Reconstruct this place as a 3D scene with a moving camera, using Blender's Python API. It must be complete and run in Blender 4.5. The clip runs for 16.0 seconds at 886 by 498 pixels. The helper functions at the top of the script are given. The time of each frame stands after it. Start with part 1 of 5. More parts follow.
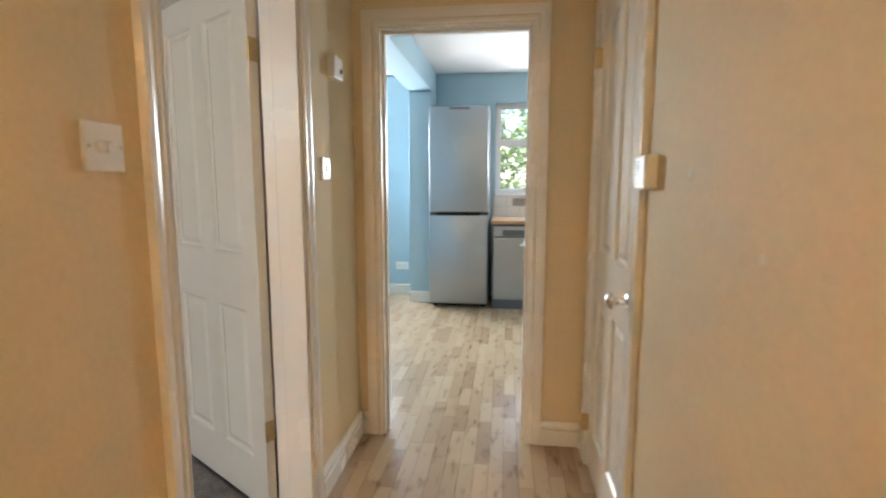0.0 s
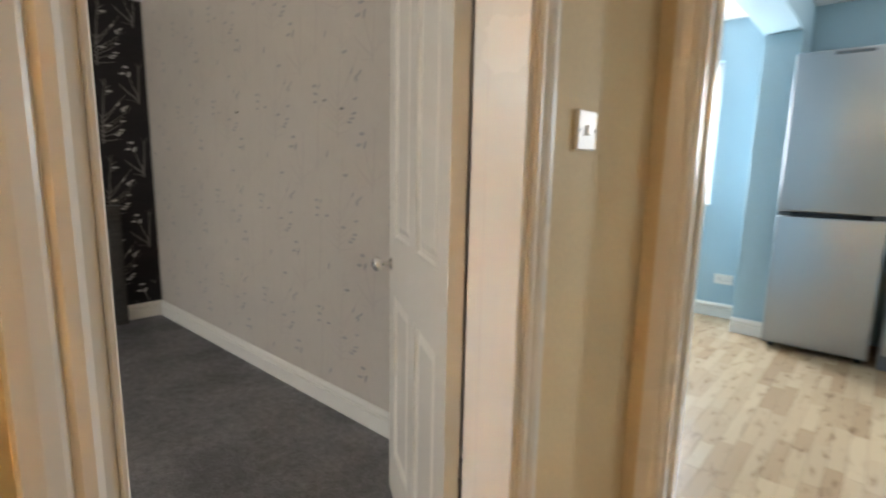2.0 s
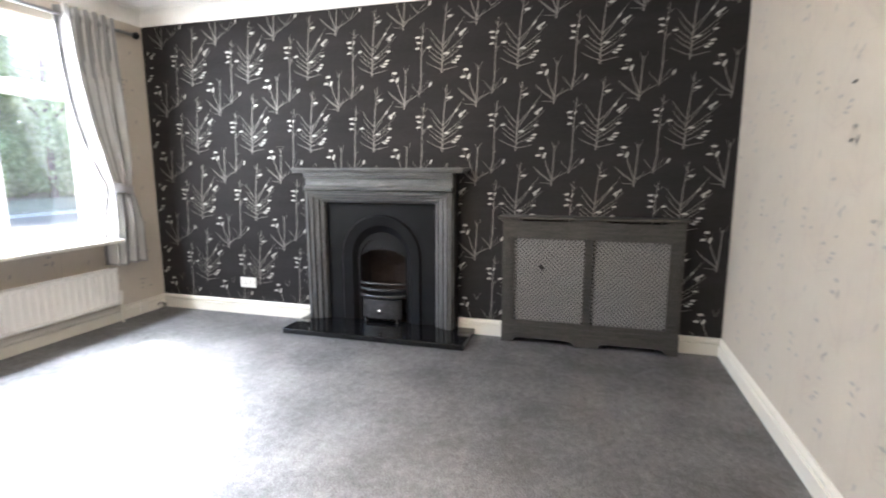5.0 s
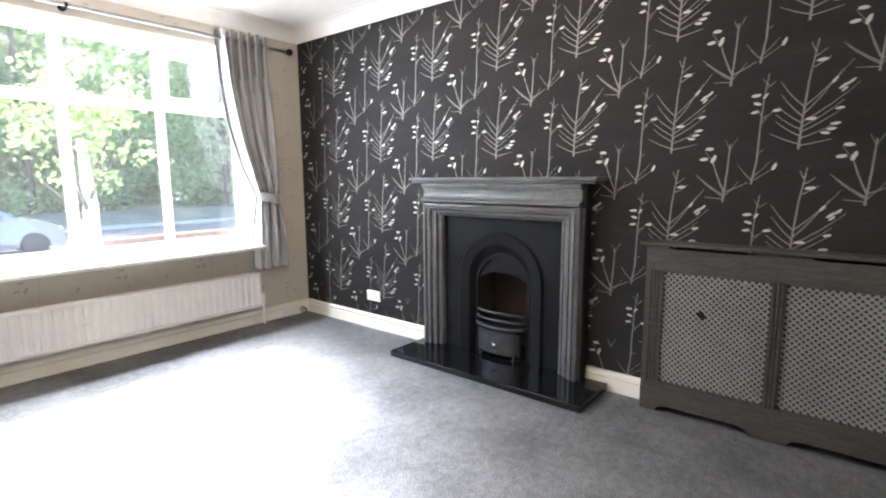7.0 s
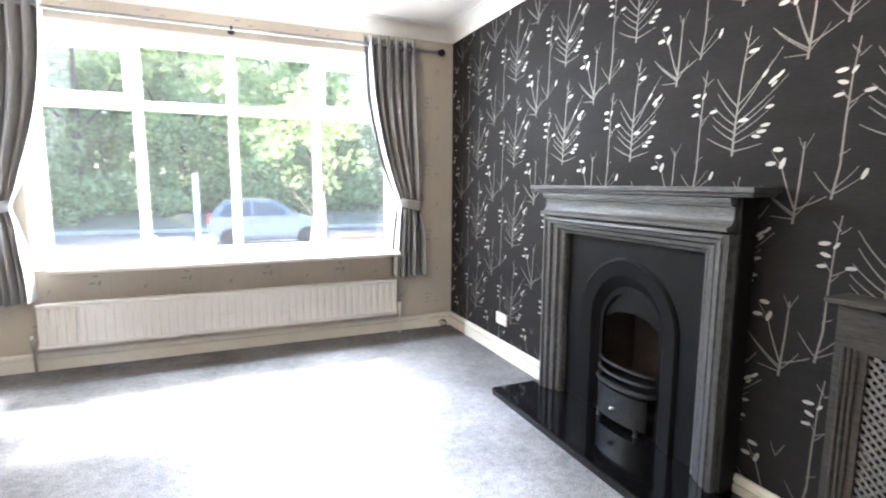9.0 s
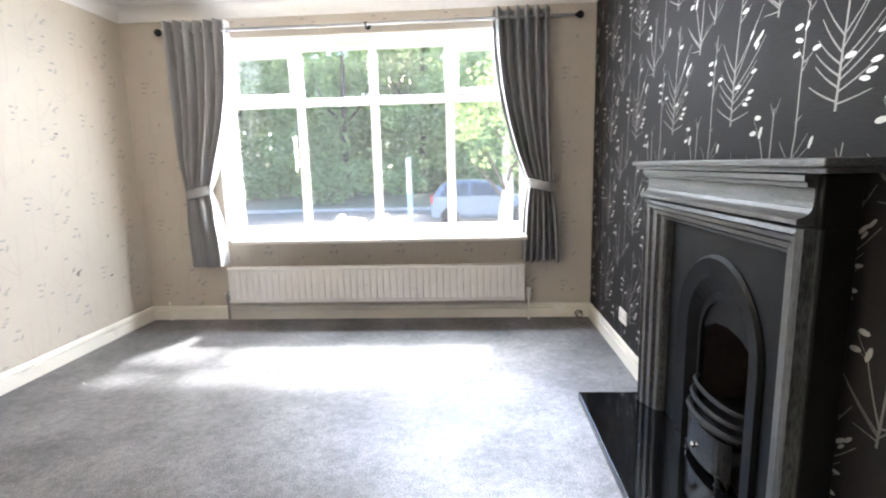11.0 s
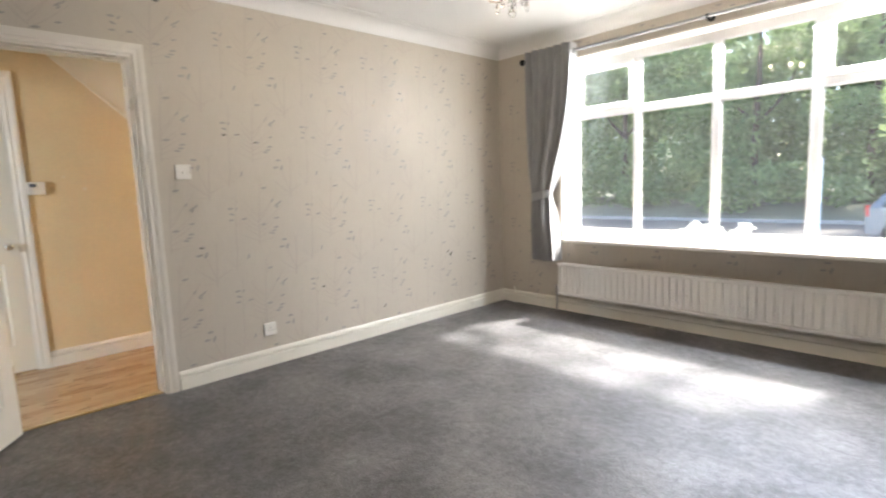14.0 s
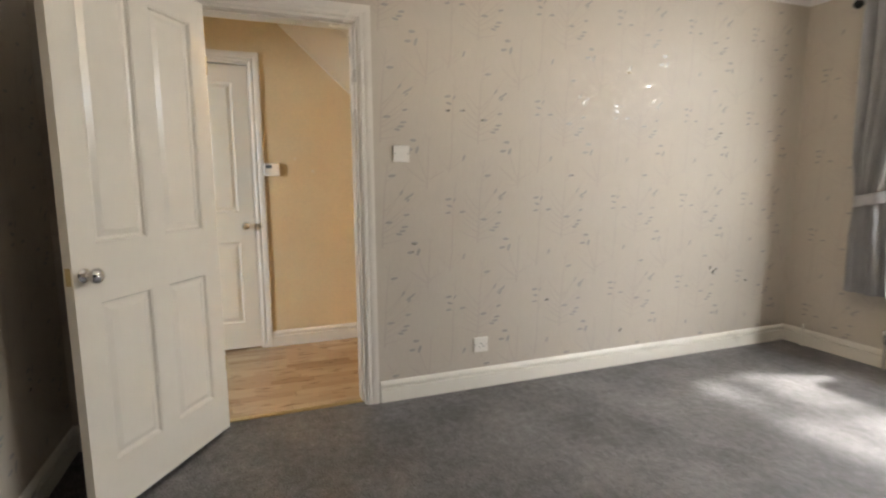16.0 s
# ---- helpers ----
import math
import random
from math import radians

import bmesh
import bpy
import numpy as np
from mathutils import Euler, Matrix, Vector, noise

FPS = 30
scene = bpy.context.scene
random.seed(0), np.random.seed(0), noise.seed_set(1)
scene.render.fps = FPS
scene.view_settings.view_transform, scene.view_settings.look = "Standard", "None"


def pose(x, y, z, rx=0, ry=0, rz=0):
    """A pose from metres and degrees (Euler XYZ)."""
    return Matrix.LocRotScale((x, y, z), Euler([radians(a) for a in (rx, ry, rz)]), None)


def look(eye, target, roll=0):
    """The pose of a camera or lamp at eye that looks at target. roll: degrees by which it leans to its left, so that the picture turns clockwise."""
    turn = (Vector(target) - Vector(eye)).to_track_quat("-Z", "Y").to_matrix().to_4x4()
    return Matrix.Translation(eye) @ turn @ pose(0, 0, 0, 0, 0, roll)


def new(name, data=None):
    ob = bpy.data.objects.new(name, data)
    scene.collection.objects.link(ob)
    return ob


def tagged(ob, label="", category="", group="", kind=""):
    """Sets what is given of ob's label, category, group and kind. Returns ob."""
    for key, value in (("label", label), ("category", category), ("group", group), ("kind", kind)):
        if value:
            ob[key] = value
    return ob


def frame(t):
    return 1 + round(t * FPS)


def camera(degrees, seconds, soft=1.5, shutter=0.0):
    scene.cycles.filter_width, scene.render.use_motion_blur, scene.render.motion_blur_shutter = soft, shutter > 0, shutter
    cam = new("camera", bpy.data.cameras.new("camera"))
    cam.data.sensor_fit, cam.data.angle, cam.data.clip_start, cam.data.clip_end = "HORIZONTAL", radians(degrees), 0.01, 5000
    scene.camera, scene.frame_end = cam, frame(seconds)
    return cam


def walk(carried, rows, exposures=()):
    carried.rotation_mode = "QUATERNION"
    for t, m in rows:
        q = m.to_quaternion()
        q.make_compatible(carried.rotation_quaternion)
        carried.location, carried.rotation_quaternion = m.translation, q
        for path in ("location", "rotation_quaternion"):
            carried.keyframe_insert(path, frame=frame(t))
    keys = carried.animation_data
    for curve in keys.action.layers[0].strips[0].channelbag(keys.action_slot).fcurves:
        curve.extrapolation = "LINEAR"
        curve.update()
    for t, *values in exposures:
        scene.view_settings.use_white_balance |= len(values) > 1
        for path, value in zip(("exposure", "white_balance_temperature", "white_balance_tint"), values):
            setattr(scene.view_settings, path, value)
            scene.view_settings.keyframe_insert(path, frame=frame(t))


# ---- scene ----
cam = camera(82.7, 16.0, soft=2.0, shutter=0.5)
PATH = [
    (0, (0.168, 0.530, 1.267), (-0.079, 2.498, 1.011), 0.0),
    (0.5, (0.202, 0.832, 1.264), (-0.29, 2.747, 0.964), -0.5),
    (1, (0.16, 1.072, 1.255), (-0.582, 2.906, 0.959), 0.3),
    (1.5, (0.084, 1.25, 1.254), (-0.951, 2.931, 0.933), 1.4),
    (2, (-0.017, 1.416, 1.241), (-1.326, 2.893, 0.917), 1.2),
    (2.5, (-0.132, 1.571, 1.244), (-1.708, 2.754, 0.902), -0.0),
    (3, (-0.256, 1.681, 1.247), (-2.033, 2.539, 0.92), -0.9),
    (3.5, (-0.364, 1.72, 1.248), (-2.265, 2.256, 0.928), 0.1),
    (4, (-0.502, 1.88, 1.223), (-2.47, 2.01, 0.89), 0.0),
    (4.5, (-0.645, 1.934, 1.207), (-2.609, 1.704, 0.906), 0.3),
    (5, (-0.794, 2.002, 1.232), (-2.69, 1.453, 0.916), -0.1),
    (5.2, (-0.864, 2.021, 1.239), (-2.728, 1.374, 0.914), -0.3),
    (7.5, (-1.816, 2.297, 1.247), (-3.215, 0.894, 0.973), -0.0),
    (8, (-2.054, 2.314, 1.25), (-3.277, 0.756, 0.973), 0.4),
    (8.5, (-2.329, 2.304, 1.251), (-3.336, 0.599, 0.97), 0.6),
    (9, (-2.572, 2.331, 1.241), (-3.356, 0.509, 0.985), 0.3),
    (9.2, (-2.678, 2.345, 1.248), (-3.359, 0.482, 0.991), -0.0),
    (11.3, (-3.547, 2.353, 1.242), (-3.288, 0.398, 0.914), -1.7),
    (11.5, (-3.618, 2.351, 1.242), (-3.263, 0.408, 0.925), -1.8),
    (12, (-3.773, 2.325, 1.23), (-3.174, 0.439, 0.938), -1.8),
    (12.5, (-3.911, 2.277, 1.231), (-3.078, 0.484, 0.925), -2.0),
    (13, (-4.016, 2.264, 1.202), (-2.972, 0.581, 0.922), -2.4),
    (13.5, (-4.072, 2.275, 1.197), (-2.809, 0.748, 0.927), -2.9),
    (14, (-4.043, 2.298, 1.203), (-2.591, 0.946, 0.953), -2.3),
    (14.5, (-3.907, 2.275, 1.204), (-2.316, 1.088, 0.959), -1.8),
    (15, (-3.727, 2.199, 1.22), (-2.029, 1.175, 0.955), -1.2),
    (15.5, (-3.509, 2.131, 1.212), (-1.732, 1.253, 0.942), -0.2),
    (16, (-3.292, 2.045, 1.2), (-1.431, 1.362, 0.937), -0.4),
]
EXPOSURES = [(0, 2.0, 6250, 10), (0.5, 2.03, 6000, 10), (1, 2.03, 5900, 10), (1.5, 2.02, 5950, 10), (2.5, 2.0, 6650, 10), (3, 2.13, 6500, 10), (3.5, 2.42, 6250, 10), (4, 2.68, 6080, 10), (5, 3.28, 5950, 10), (9, 3.25, 5850, 10), (12, 2.7, 6100, 10), (14, 2.42, 6350, 10), (15, 2.18, 6450, 10), (16, 2.17, 6550, 10)]
walk(cam, [(t, look(eye, target, roll)) for t, eye, target, roll in PATH], EXPOSURES)

# ---- world and light ----
world = bpy.data.worlds.new("world")
scene.world = world
world.use_nodes = True
_bg = world.node_tree.nodes["Background"]
_sky = world.node_tree.nodes.new("ShaderNodeTexSky")
_sky.sky_type, _sky.sun_disc = "NISHITA", False
_sky.sun_elevation, _sky.sun_rotation = radians(53), radians(198)
world.node_tree.links.new(_sky.outputs["Color"], _bg.inputs["Color"])
_bg.inputs["Strength"].default_value = 0.15

sun = new("sun", bpy.data.lights.new("sun", "SUN"))
sun.data.energy, sun.data.angle, sun.data.color = 3.9, radians(5.0), (1.0, 0.95, 0.86)
sun.matrix_world = look((-2.5 - 0.31 * 6, -2 - 0.95 * 6, 8.0), (-2.5, -2, 0))


def window_light(name, x, y, z, w, h, aim, watts, colour):
    lamp = new(name, bpy.data.lights.new(name, "AREA"))
    lamp.data.shape, lamp.data.size, lamp.data.size_y = "RECTANGLE", w, h
    lamp.data.energy, lamp.data.color = watts, colour
    lamp.matrix_world = look((x, y, z), (x + aim[0], y + aim[1], z + aim[2]))


window_light("skylight_living", -2.65, -1.80, 2.165, 2.40, 0.15, (0, 0.5, -0.87), 13.5, (0.93, 0.97, 1.0))
window_light("skylight_kitchen_rear", 0.80, 6.24, 1.62, 0.22, 0.85, (-0.1, -1, -0.1), 12, (0.93, 0.97, 1.0))
window_light("skylight_kitchen_side", -1.78, 6.24, 1.5, 0.62, 1.05, (0.3, -1, -0.1), 24, (0.93, 0.97, 1.0))

# ---- materials ----


def material(name, colour, rough=0.6, metal=0.0, vary=0.08, scale=6.0, fine=90.0, bump=0.02, dark=0.0, coat=0.0, stretch=(1, 1, 1), spec=0.5, patch=0.5):
    """A surface with variation at two scales: broad patches and a fine grain that also drives the relief."""
    m = bpy.data.materials.new(name)
    m.use_nodes = True
    n, l = m.node_tree.nodes, m.node_tree.links
    b = n["Principled BSDF"]
    co = n.new("ShaderNodeTexCoord")
    mp = n.new("ShaderNodeMapping")
    mp.inputs["Scale"].default_value = stretch
    l.new(co.outputs["Object"], mp.inputs["Vector"])
    t1, t2 = n.new("ShaderNodeTexNoise"), n.new("ShaderNodeTexNoise")
    t1.inputs["Scale"].default_value, t1.inputs["Detail"].default_value = scale, 4
    t2.inputs["Scale"].default_value, t2.inputs["Detail"].default_value = fine, 3
    l.new(mp.outputs["Vector"], t1.inputs["Vector"])
    l.new(mp.outputs["Vector"], t2.inputs["Vector"])
    mix = n.new("ShaderNodeMix")
    mix.data_type = "FLOAT"
    mix.inputs[0].default_value = patch
    l.new(t2.outputs["Fac"], mix.inputs[2])
    l.new(t1.outputs["Fac"], mix.inputs[3])
    ramp = n.new("ShaderNodeValToRGB")
    ramp.color_ramp.elements[0].position, ramp.color_ramp.elements[1].position = 0.3, 0.7
    lo = [max(0.0, c * (1 - vary * 2 - dark)) for c in colour]
    hi = [min(1.0, c * (1 + vary)) for c in colour]
    ramp.color_ramp.elements[0].color, ramp.color_ramp.elements[1].color = (*lo, 1), (*hi, 1)
    l.new(mix.outputs[0], ramp.inputs["Fac"])
    l.new(ramp.outputs["Color"], b.inputs["Base Color"])
    r = n.new("ShaderNodeMapRange")
    r.inputs["To Min"].default_value, r.inputs["To Max"].default_value = max(0.02, rough - 0.08), min(1, rough + 0.08)
    l.new(t1.outputs["Fac"], r.inputs["Value"])
    l.new(r.outputs["Result"], b.inputs["Roughness"])
    b.inputs["Metallic"].default_value = metal
    b.inputs["Specular IOR Level"].default_value = spec
    b.inputs["Coat Weight"].default_value = coat
    if bump:
        bp = n.new("ShaderNodeBump")
        bp.inputs["Strength"].default_value, bp.inputs["Distance"].default_value = min(1.0, bump * 10), 0.002
        l.new(t2.outputs["Fac"], bp.inputs["Height"])
        l.new(bp.outputs["Normal"], b.inputs["Normal"])
    return m


def planks_material(name, light, deep):
    """Laminate staves: each piece takes its own tone, with grain along its length and dark figure."""
    m = material(name, light, 0.22, vary=0.1, scale=5, fine=60, bump=0.01, stretch=(9, 0.8, 1), spec=0.5)
    n, l = m.node_tree.nodes, m.node_tree.links
    b = n["Principled BSDF"]
    info, geo = n.new("ShaderNodeObjectInfo"), n.new("ShaderNodeNewGeometry")
    add = n.new("ShaderNodeMath")
    add.operation = "ADD"
    l.new(info.outputs["Random"], add.inputs[0])
    l.new(geo.outputs["Random Per Island"], add.inputs[1])
    frac = n.new("ShaderNodeMath")
    frac.operation = "FRACT"
    l.new(add.outputs[0], frac.inputs[0])
    tone = n.new("ShaderNodeValToRGB")
    tone.color_ramp.elements[0].color, tone.color_ramp.elements[1].color = (*deep, 1), (*light, 1)
    e = tone.color_ramp.elements.new(0.45)
    e.color = (*[0.45 * a + 0.55 * c for a, c in zip(deep, light)], 1)
    l.new(frac.outputs[0], tone.inputs["Fac"])
    knot = n.new("ShaderNodeTexNoise")
    knot.inputs["Scale"].default_value, knot.inputs["Detail"].default_value = 7.0, 6
    mp = n.new("ShaderNodeMapping")
    mp.inputs["Scale"].default_value = (3.5, 1.0, 1)
    geo_pos = geo.outputs["Position"]
    l.new(geo_pos, mp.inputs["Vector"])
    l.new(mp.outputs["Vector"], knot.inputs["Vector"])
    kr = n.new("ShaderNodeValToRGB")
    kr.color_ramp.elements[0].position, kr.color_ramp.elements[1].position = 0.56, 0.74
    kr.color_ramp.elements[0].color, kr.color_ramp.elements[1].color = (1, 1, 1, 1), (0.36, 0.27, 0.2, 1)
    l.new(knot.outputs["Fac"], kr.inputs["Fac"])
    mul = n.new("ShaderNodeMix")
    mul.data_type, mul.blend_type = "RGBA", "MULTIPLY"
    mul.inputs[0].default_value = 0.8
    l.new(tone.outputs["Color"], mul.inputs[6])
    l.new(kr.outputs["Color"], mul.inputs[7])
    l.new(mul.outputs[2], b.inputs["Base Color"])
    return m


def carpet_material():
    """Dark cut pile: speckled tufts, trodden patches, and fibres that throw light forwards."""
    m = bpy.data.materials.new("carpet")
    m.use_nodes = True
    n, l = m.node_tree.nodes, m.node_tree.links
    b = n["Principled BSDF"]
    geo = n.new("ShaderNodeNewGeometry")

    def noise_at(scale, detail, rough=0.6):
        t = n.new("ShaderNodeTexNoise")
        t.inputs["Scale"].default_value, t.inputs["Detail"].default_value, t.inputs["Roughness"].default_value = scale, detail, rough
        l.new(geo.outputs["Position"], t.inputs["Vector"])
        return t

    def ramp_of(tex, a, c, lo, hi):
        r = n.new("ShaderNodeMapRange")
        r.inputs["From Min"].default_value, r.inputs["From Max"].default_value = a, c
        r.inputs["To Min"].default_value, r.inputs["To Max"].default_value = lo, hi
        l.new(tex.outputs["Fac"], r.inputs["Value"])
        return r
    tuft, tread, broad = noise_at(150, 3), noise_at(24, 5, 0.75), noise_at(1.9, 5, 0.62)
    f1, f2, f3 = ramp_of(tuft, 0.32, 0.68, 0.58, 1.42), ramp_of(tread, 0.34, 0.66, 0.78, 1.18), ramp_of(broad, 0.36, 0.64, 0.74, 1.18)
    m1, m2 = n.new("ShaderNodeMath"), n.new("ShaderNodeMath")
    m1.operation = m2.operation = "MULTIPLY"
    l.new(f1.outputs[0], m1.inputs[0])
    l.new(f2.outputs[0], m1.inputs[1])
    l.new(m1.outputs[0], m2.inputs[0])
    l.new(f3.outputs[0], m2.inputs[1])
    col = n.new("ShaderNodeVectorMath")
    col.operation = "SCALE"
    col.inputs[0].default_value = (0.0165, 0.0155, 0.0156)
    l.new(m2.outputs[0], col.inputs["Scale"])
    l.new(col.outputs["Vector"], b.inputs["Base Color"])
    b.inputs["Roughness"].default_value = 0.9
    b.inputs["Specular IOR Level"].default_value = 0.2
    gl = n.new("ShaderNodeBsdfGlossy")
    gl.inputs["Roughness"].default_value = 0.52
    gcol = n.new("ShaderNodeVectorMath")
    gcol.operation = "SCALE"
    gcol.inputs[0].default_value = (0.265, 0.261, 0.275)
    l.new(m2.outputs[0], gcol.inputs["Scale"])
    l.new(gcol.outputs["Vector"], gl.inputs["Color"])
    bp = n.new("ShaderNodeBump")
    bp.inputs["Strength"].default_value, bp.inputs["Distance"].default_value = 0.55, 0.004
    l.new(tuft.outputs["Fac"], bp.inputs["Height"])
    l.new(bp.outputs["Normal"], b.inputs["Normal"])
    # the nap leans over, so its sheen is turned a little towards the door
    nap = n.new("ShaderNodeVectorMath")
    nap.operation = "ADD"
    nap.inputs[1].default_value = (0.28, 0.0, 0.0)
    l.new(bp.outputs["Normal"], nap.inputs[0])
    level = n.new("ShaderNodeVectorMath")
    level.operation = "NORMALIZE"
    l.new(nap.outputs["Vector"], level.inputs[0])
    l.new(level.outputs["Vector"], gl.inputs["Normal"])
    add = n.new("ShaderNodeAddShader")
    l.new(b.outputs[0], add.inputs[0])
    l.new(gl.outputs[0], add.inputs[1])
    l.new(add.outputs[0], n["Material Output"].inputs["Surface"])
    return m


def glass_material(name, tint=(1, 1, 1), haze=0.0):
    m = bpy.data.materials.new(name)
    m.use_nodes = True
    b = m.node_tree.nodes["Principled BSDF"]
    b.inputs["Base Color"].default_value = (*tint, 1)
    b.inputs["Roughness"].default_value, b.inputs["Transmission Weight"].default_value = 0.0, 1.0
    b.inputs["IOR"].default_value = 1.45
    if haze:
        # glare over the view outside, put into the pane as translucent scatter
        n, l = m.node_tree.nodes, m.node_tree.links
        veil, mix = n.new("ShaderNodeBsdfTranslucent"), n.new("ShaderNodeMixShader")
        veil.inputs["Color"].default_value = (0.9, 0.9, 0.9, 1)
        mix.inputs[0].default_value = haze
        l.new(b.outputs[0], mix.inputs[1])
        l.new(veil.outputs[0], mix.inputs[2])
        l.new(mix.outputs[0], n["Material Output"].inputs["Surface"])
    return m


def glow_material(name, colour, strength):
    m = bpy.data.materials.new(name)
    m.use_nodes = True
    b = m.node_tree.nodes["Principled BSDF"]
    b.inputs["Base Color"].default_value = (*colour, 1)
    b.inputs["Emission Color"].default_value, b.inputs["Emission Strength"].default_value = (*colour, 1), strength
    return m


def leaf_material(name, dark_c, light_c):
    m = bpy.data.materials.new(name)
    m.use_nodes = True
    n, l = m.node_tree.nodes, m.node_tree.links
    b = n["Principled BSDF"]
    geo = n.new("ShaderNodeNewGeometry")
    ramp = n.new("ShaderNodeValToRGB")
    ramp.color_ramp.elements[0].color, ramp.color_ramp.elements[1].color = (*dark_c, 1), (*light_c, 1)
    l.new(geo.outputs["Random Per Island"], ramp.inputs["Fac"])
    l.new(ramp.outputs["Color"], b.inputs["Base Color"])
    b.inputs["Roughness"].default_value = 0.5
    tr = n.new("ShaderNodeBsdfTranslucent")
    l.new(ramp.outputs["Color"], tr.inputs["Color"])
    mix = n.new("ShaderNodeMixShader")
    mix.inputs[0].default_value = 0.58
    l.new(b.outputs[0], mix.inputs[1])
    l.new(tr.outputs[0], mix.inputs[2])
    l.new(mix.outputs[0], n["Material Output"].inputs["Surface"])
    return m


M_DARK = material("dark_wallpaper", (0.027, 0.0245, 0.025), 0.62, vary=0.18, scale=3, fine=130, bump=0.03, stretch=(1, 0.25, 3.0), spec=0.13)
M_DARK_TWIG = material("silver_print", (0.25, 0.232, 0.215), 0.5, 0.5, vary=0.12, scale=9, fine=200, bump=0)
M_DARK_LEAF = material("bright_silver_print", (0.54, 0.515, 0.48), 0.45, 0.4, vary=0.06, scale=9, fine=200, bump=0)
M_LIGHT = material("cream_wallpaper", (0.558, 0.503, 0.434), 0.55, vary=0.03, scale=1.3, fine=150, bump=0.02, stretch=(1, 1, 0.15), spec=0.35)
M_LIGHT_TWIG = material("pearl_print", (0.50, 0.44, 0.388), 0.42, 0.12, vary=0.03, bump=0)
M_LIGHT_LEAF = material("pewter_print", (0.39, 0.37, 0.35), 0.3, 0.7, vary=0.08, bump=0)
M_HALL = material("magnolia_paint", (0.72, 0.59, 0.385), 0.72, vary=0.04, scale=2.2, fine=70, bump=0.012, spec=0.25)
M_BLUE = material("pale_blue_paint", (0.37, 0.52, 0.60), 0.6, vary=0.03, scale=2, fine=80, bump=0.01)
M_CEIL = material("ceiling_white", (0.80, 0.79, 0.78), 0.85, vary=0.02, scale=1.5, fine=120, bump=0.02)
M_GLOSS = material("white_gloss_paint", (0.80, 0.76, 0.70), 0.26, vary=0.008, scale=3, fine=60, bump=0.002, spec=0.5)
M_SKIRT = material("cream_gloss_paint", (0.80, 0.765, 0.69), 0.3, vary=0.006, scale=4, fine=60, bump=0.002)
M_DOOR = material("door_white_paint", (0.80, 0.75, 0.66), 0.2, vary=0.012, scale=2, fine=45, bump=0.012, stretch=(1, 1, 0.3))
M_UPVC = material("white_upvc", (0.73, 0.72, 0.72), 0.25, vary=0.015, scale=3, fine=40, bump=0)
M_RAD = material("radiator_enamel", (0.80, 0.78, 0.76), 0.3, vary=0.02, scale=3, fine=40, bump=0.004)
M_GREYWOOD = material("grey_wax_wood", (0.135, 0.135, 0.135), 0.34, vary=0.42, scale=5, fine=40, bump=0.05, stretch=(4, 1.0, 14), spec=0.5, patch=0.4)
M_GREYWOOD_V = material("grey_wax_wood_upright", (0.135, 0.135, 0.135), 0.34, vary=0.42, scale=5, fine=40, bump=0.05, stretch=(4, 14, 1.0), spec=0.5, patch=0.4)
M_DARKWOOD = material("near_black_wood", (0.016, 0.015, 0.014), 0.55, vary=0.2, scale=5, fine=40, bump=0.03, stretch=(4, 14, 1.0), spec=0.25)
M_COVERWOOD = material("grey_stained_wood", (0.066, 0.060, 0.053), 0.5, vary=0.35, scale=5, fine=28, bump=0.05, stretch=(4, 1.2, 14), spec=0.4, patch=0.4)
M_LATTICE = material("grey_lattice", (0.26, 0.25, 0.24), 0.45, vary=0.1, scale=12, fine=80, bump=0.02)
M_IRON = material("black_cast_iron", (0.006, 0.006, 0.007), 0.5, 0.0, vary=0.2, scale=8, fine=160, bump=0.05, spec=0.2)
M_IRON_W = material("worn_cast_iron", (0.07, 0.07, 0.072), 0.4, 0.6, vary=0.3, scale=14, fine=90, bump=0.05)
M_GRANITE = material("black_granite", (0.006, 0.006, 0.007), 0.07, vary=0.3, scale=30, fine=300, bump=0, spec=0.6)
M_CHROME = material("chrome", (0.78, 0.76, 0.74), 0.1, 1.0, vary=0.02, bump=0)
M_BRASS = material("aged_brass", (0.55, 0.42, 0.22), 0.32, 1.0, vary=0.12, scale=20, bump=0)
M_BLACKMETAL = material("black_metal", (0.02, 0.02, 0.022), 0.3, 0.8, vary=0.1, bump=0)
M_STEEL = material("pewter_steel", (0.35, 0.35, 0.36), 0.3, 1.0, vary=0.05, bump=0)
M_CURTAIN = material("grey_curtain_cloth", (0.35, 0.35, 0.36), 0.5, vary=0.12, scale=20, fine=300, bump=0.03, stretch=(1, 1, 0.2), spec=0.35)
M_LINING = material("white_curtain_lining", (0.78, 0.78, 0.78), 0.8, vary=0.03, fine=200, bump=0.02)
M_PLASTIC = material("white_plastic", (0.80, 0.77, 0.72), 0.35, vary=0.015, bump=0)
M_FILLER = material("wall_filler", (0.74, 0.66, 0.53), 0.8, vary=0.05, scale=40, fine=200, bump=0.02)
M_FRIDGE = material("silver_appliance", (0.36, 0.385, 0.41), 0.36, 0.75, vary=0.03, scale=2, fine=120, bump=0.004)
M_APPDARK = material("dark_grey_plastic", (0.10, 0.115, 0.13), 0.4, vary=0.06, bump=0)
M_WORKTOP = material("oak_worktop", (0.40, 0.25, 0.14), 0.35, vary=0.2, scale=4, fine=30, stretch=(0.8, 10, 1), bump=0.01)
M_TILE = material("white_tile", (0.80, 0.80, 0.80), 0.15, vary=0.02, bump=0)
M_CARPET = carpet_material()
M_STAVE = planks_material("laminate_stave", (0.52, 0.39, 0.25), (0.37, 0.248, 0.145))
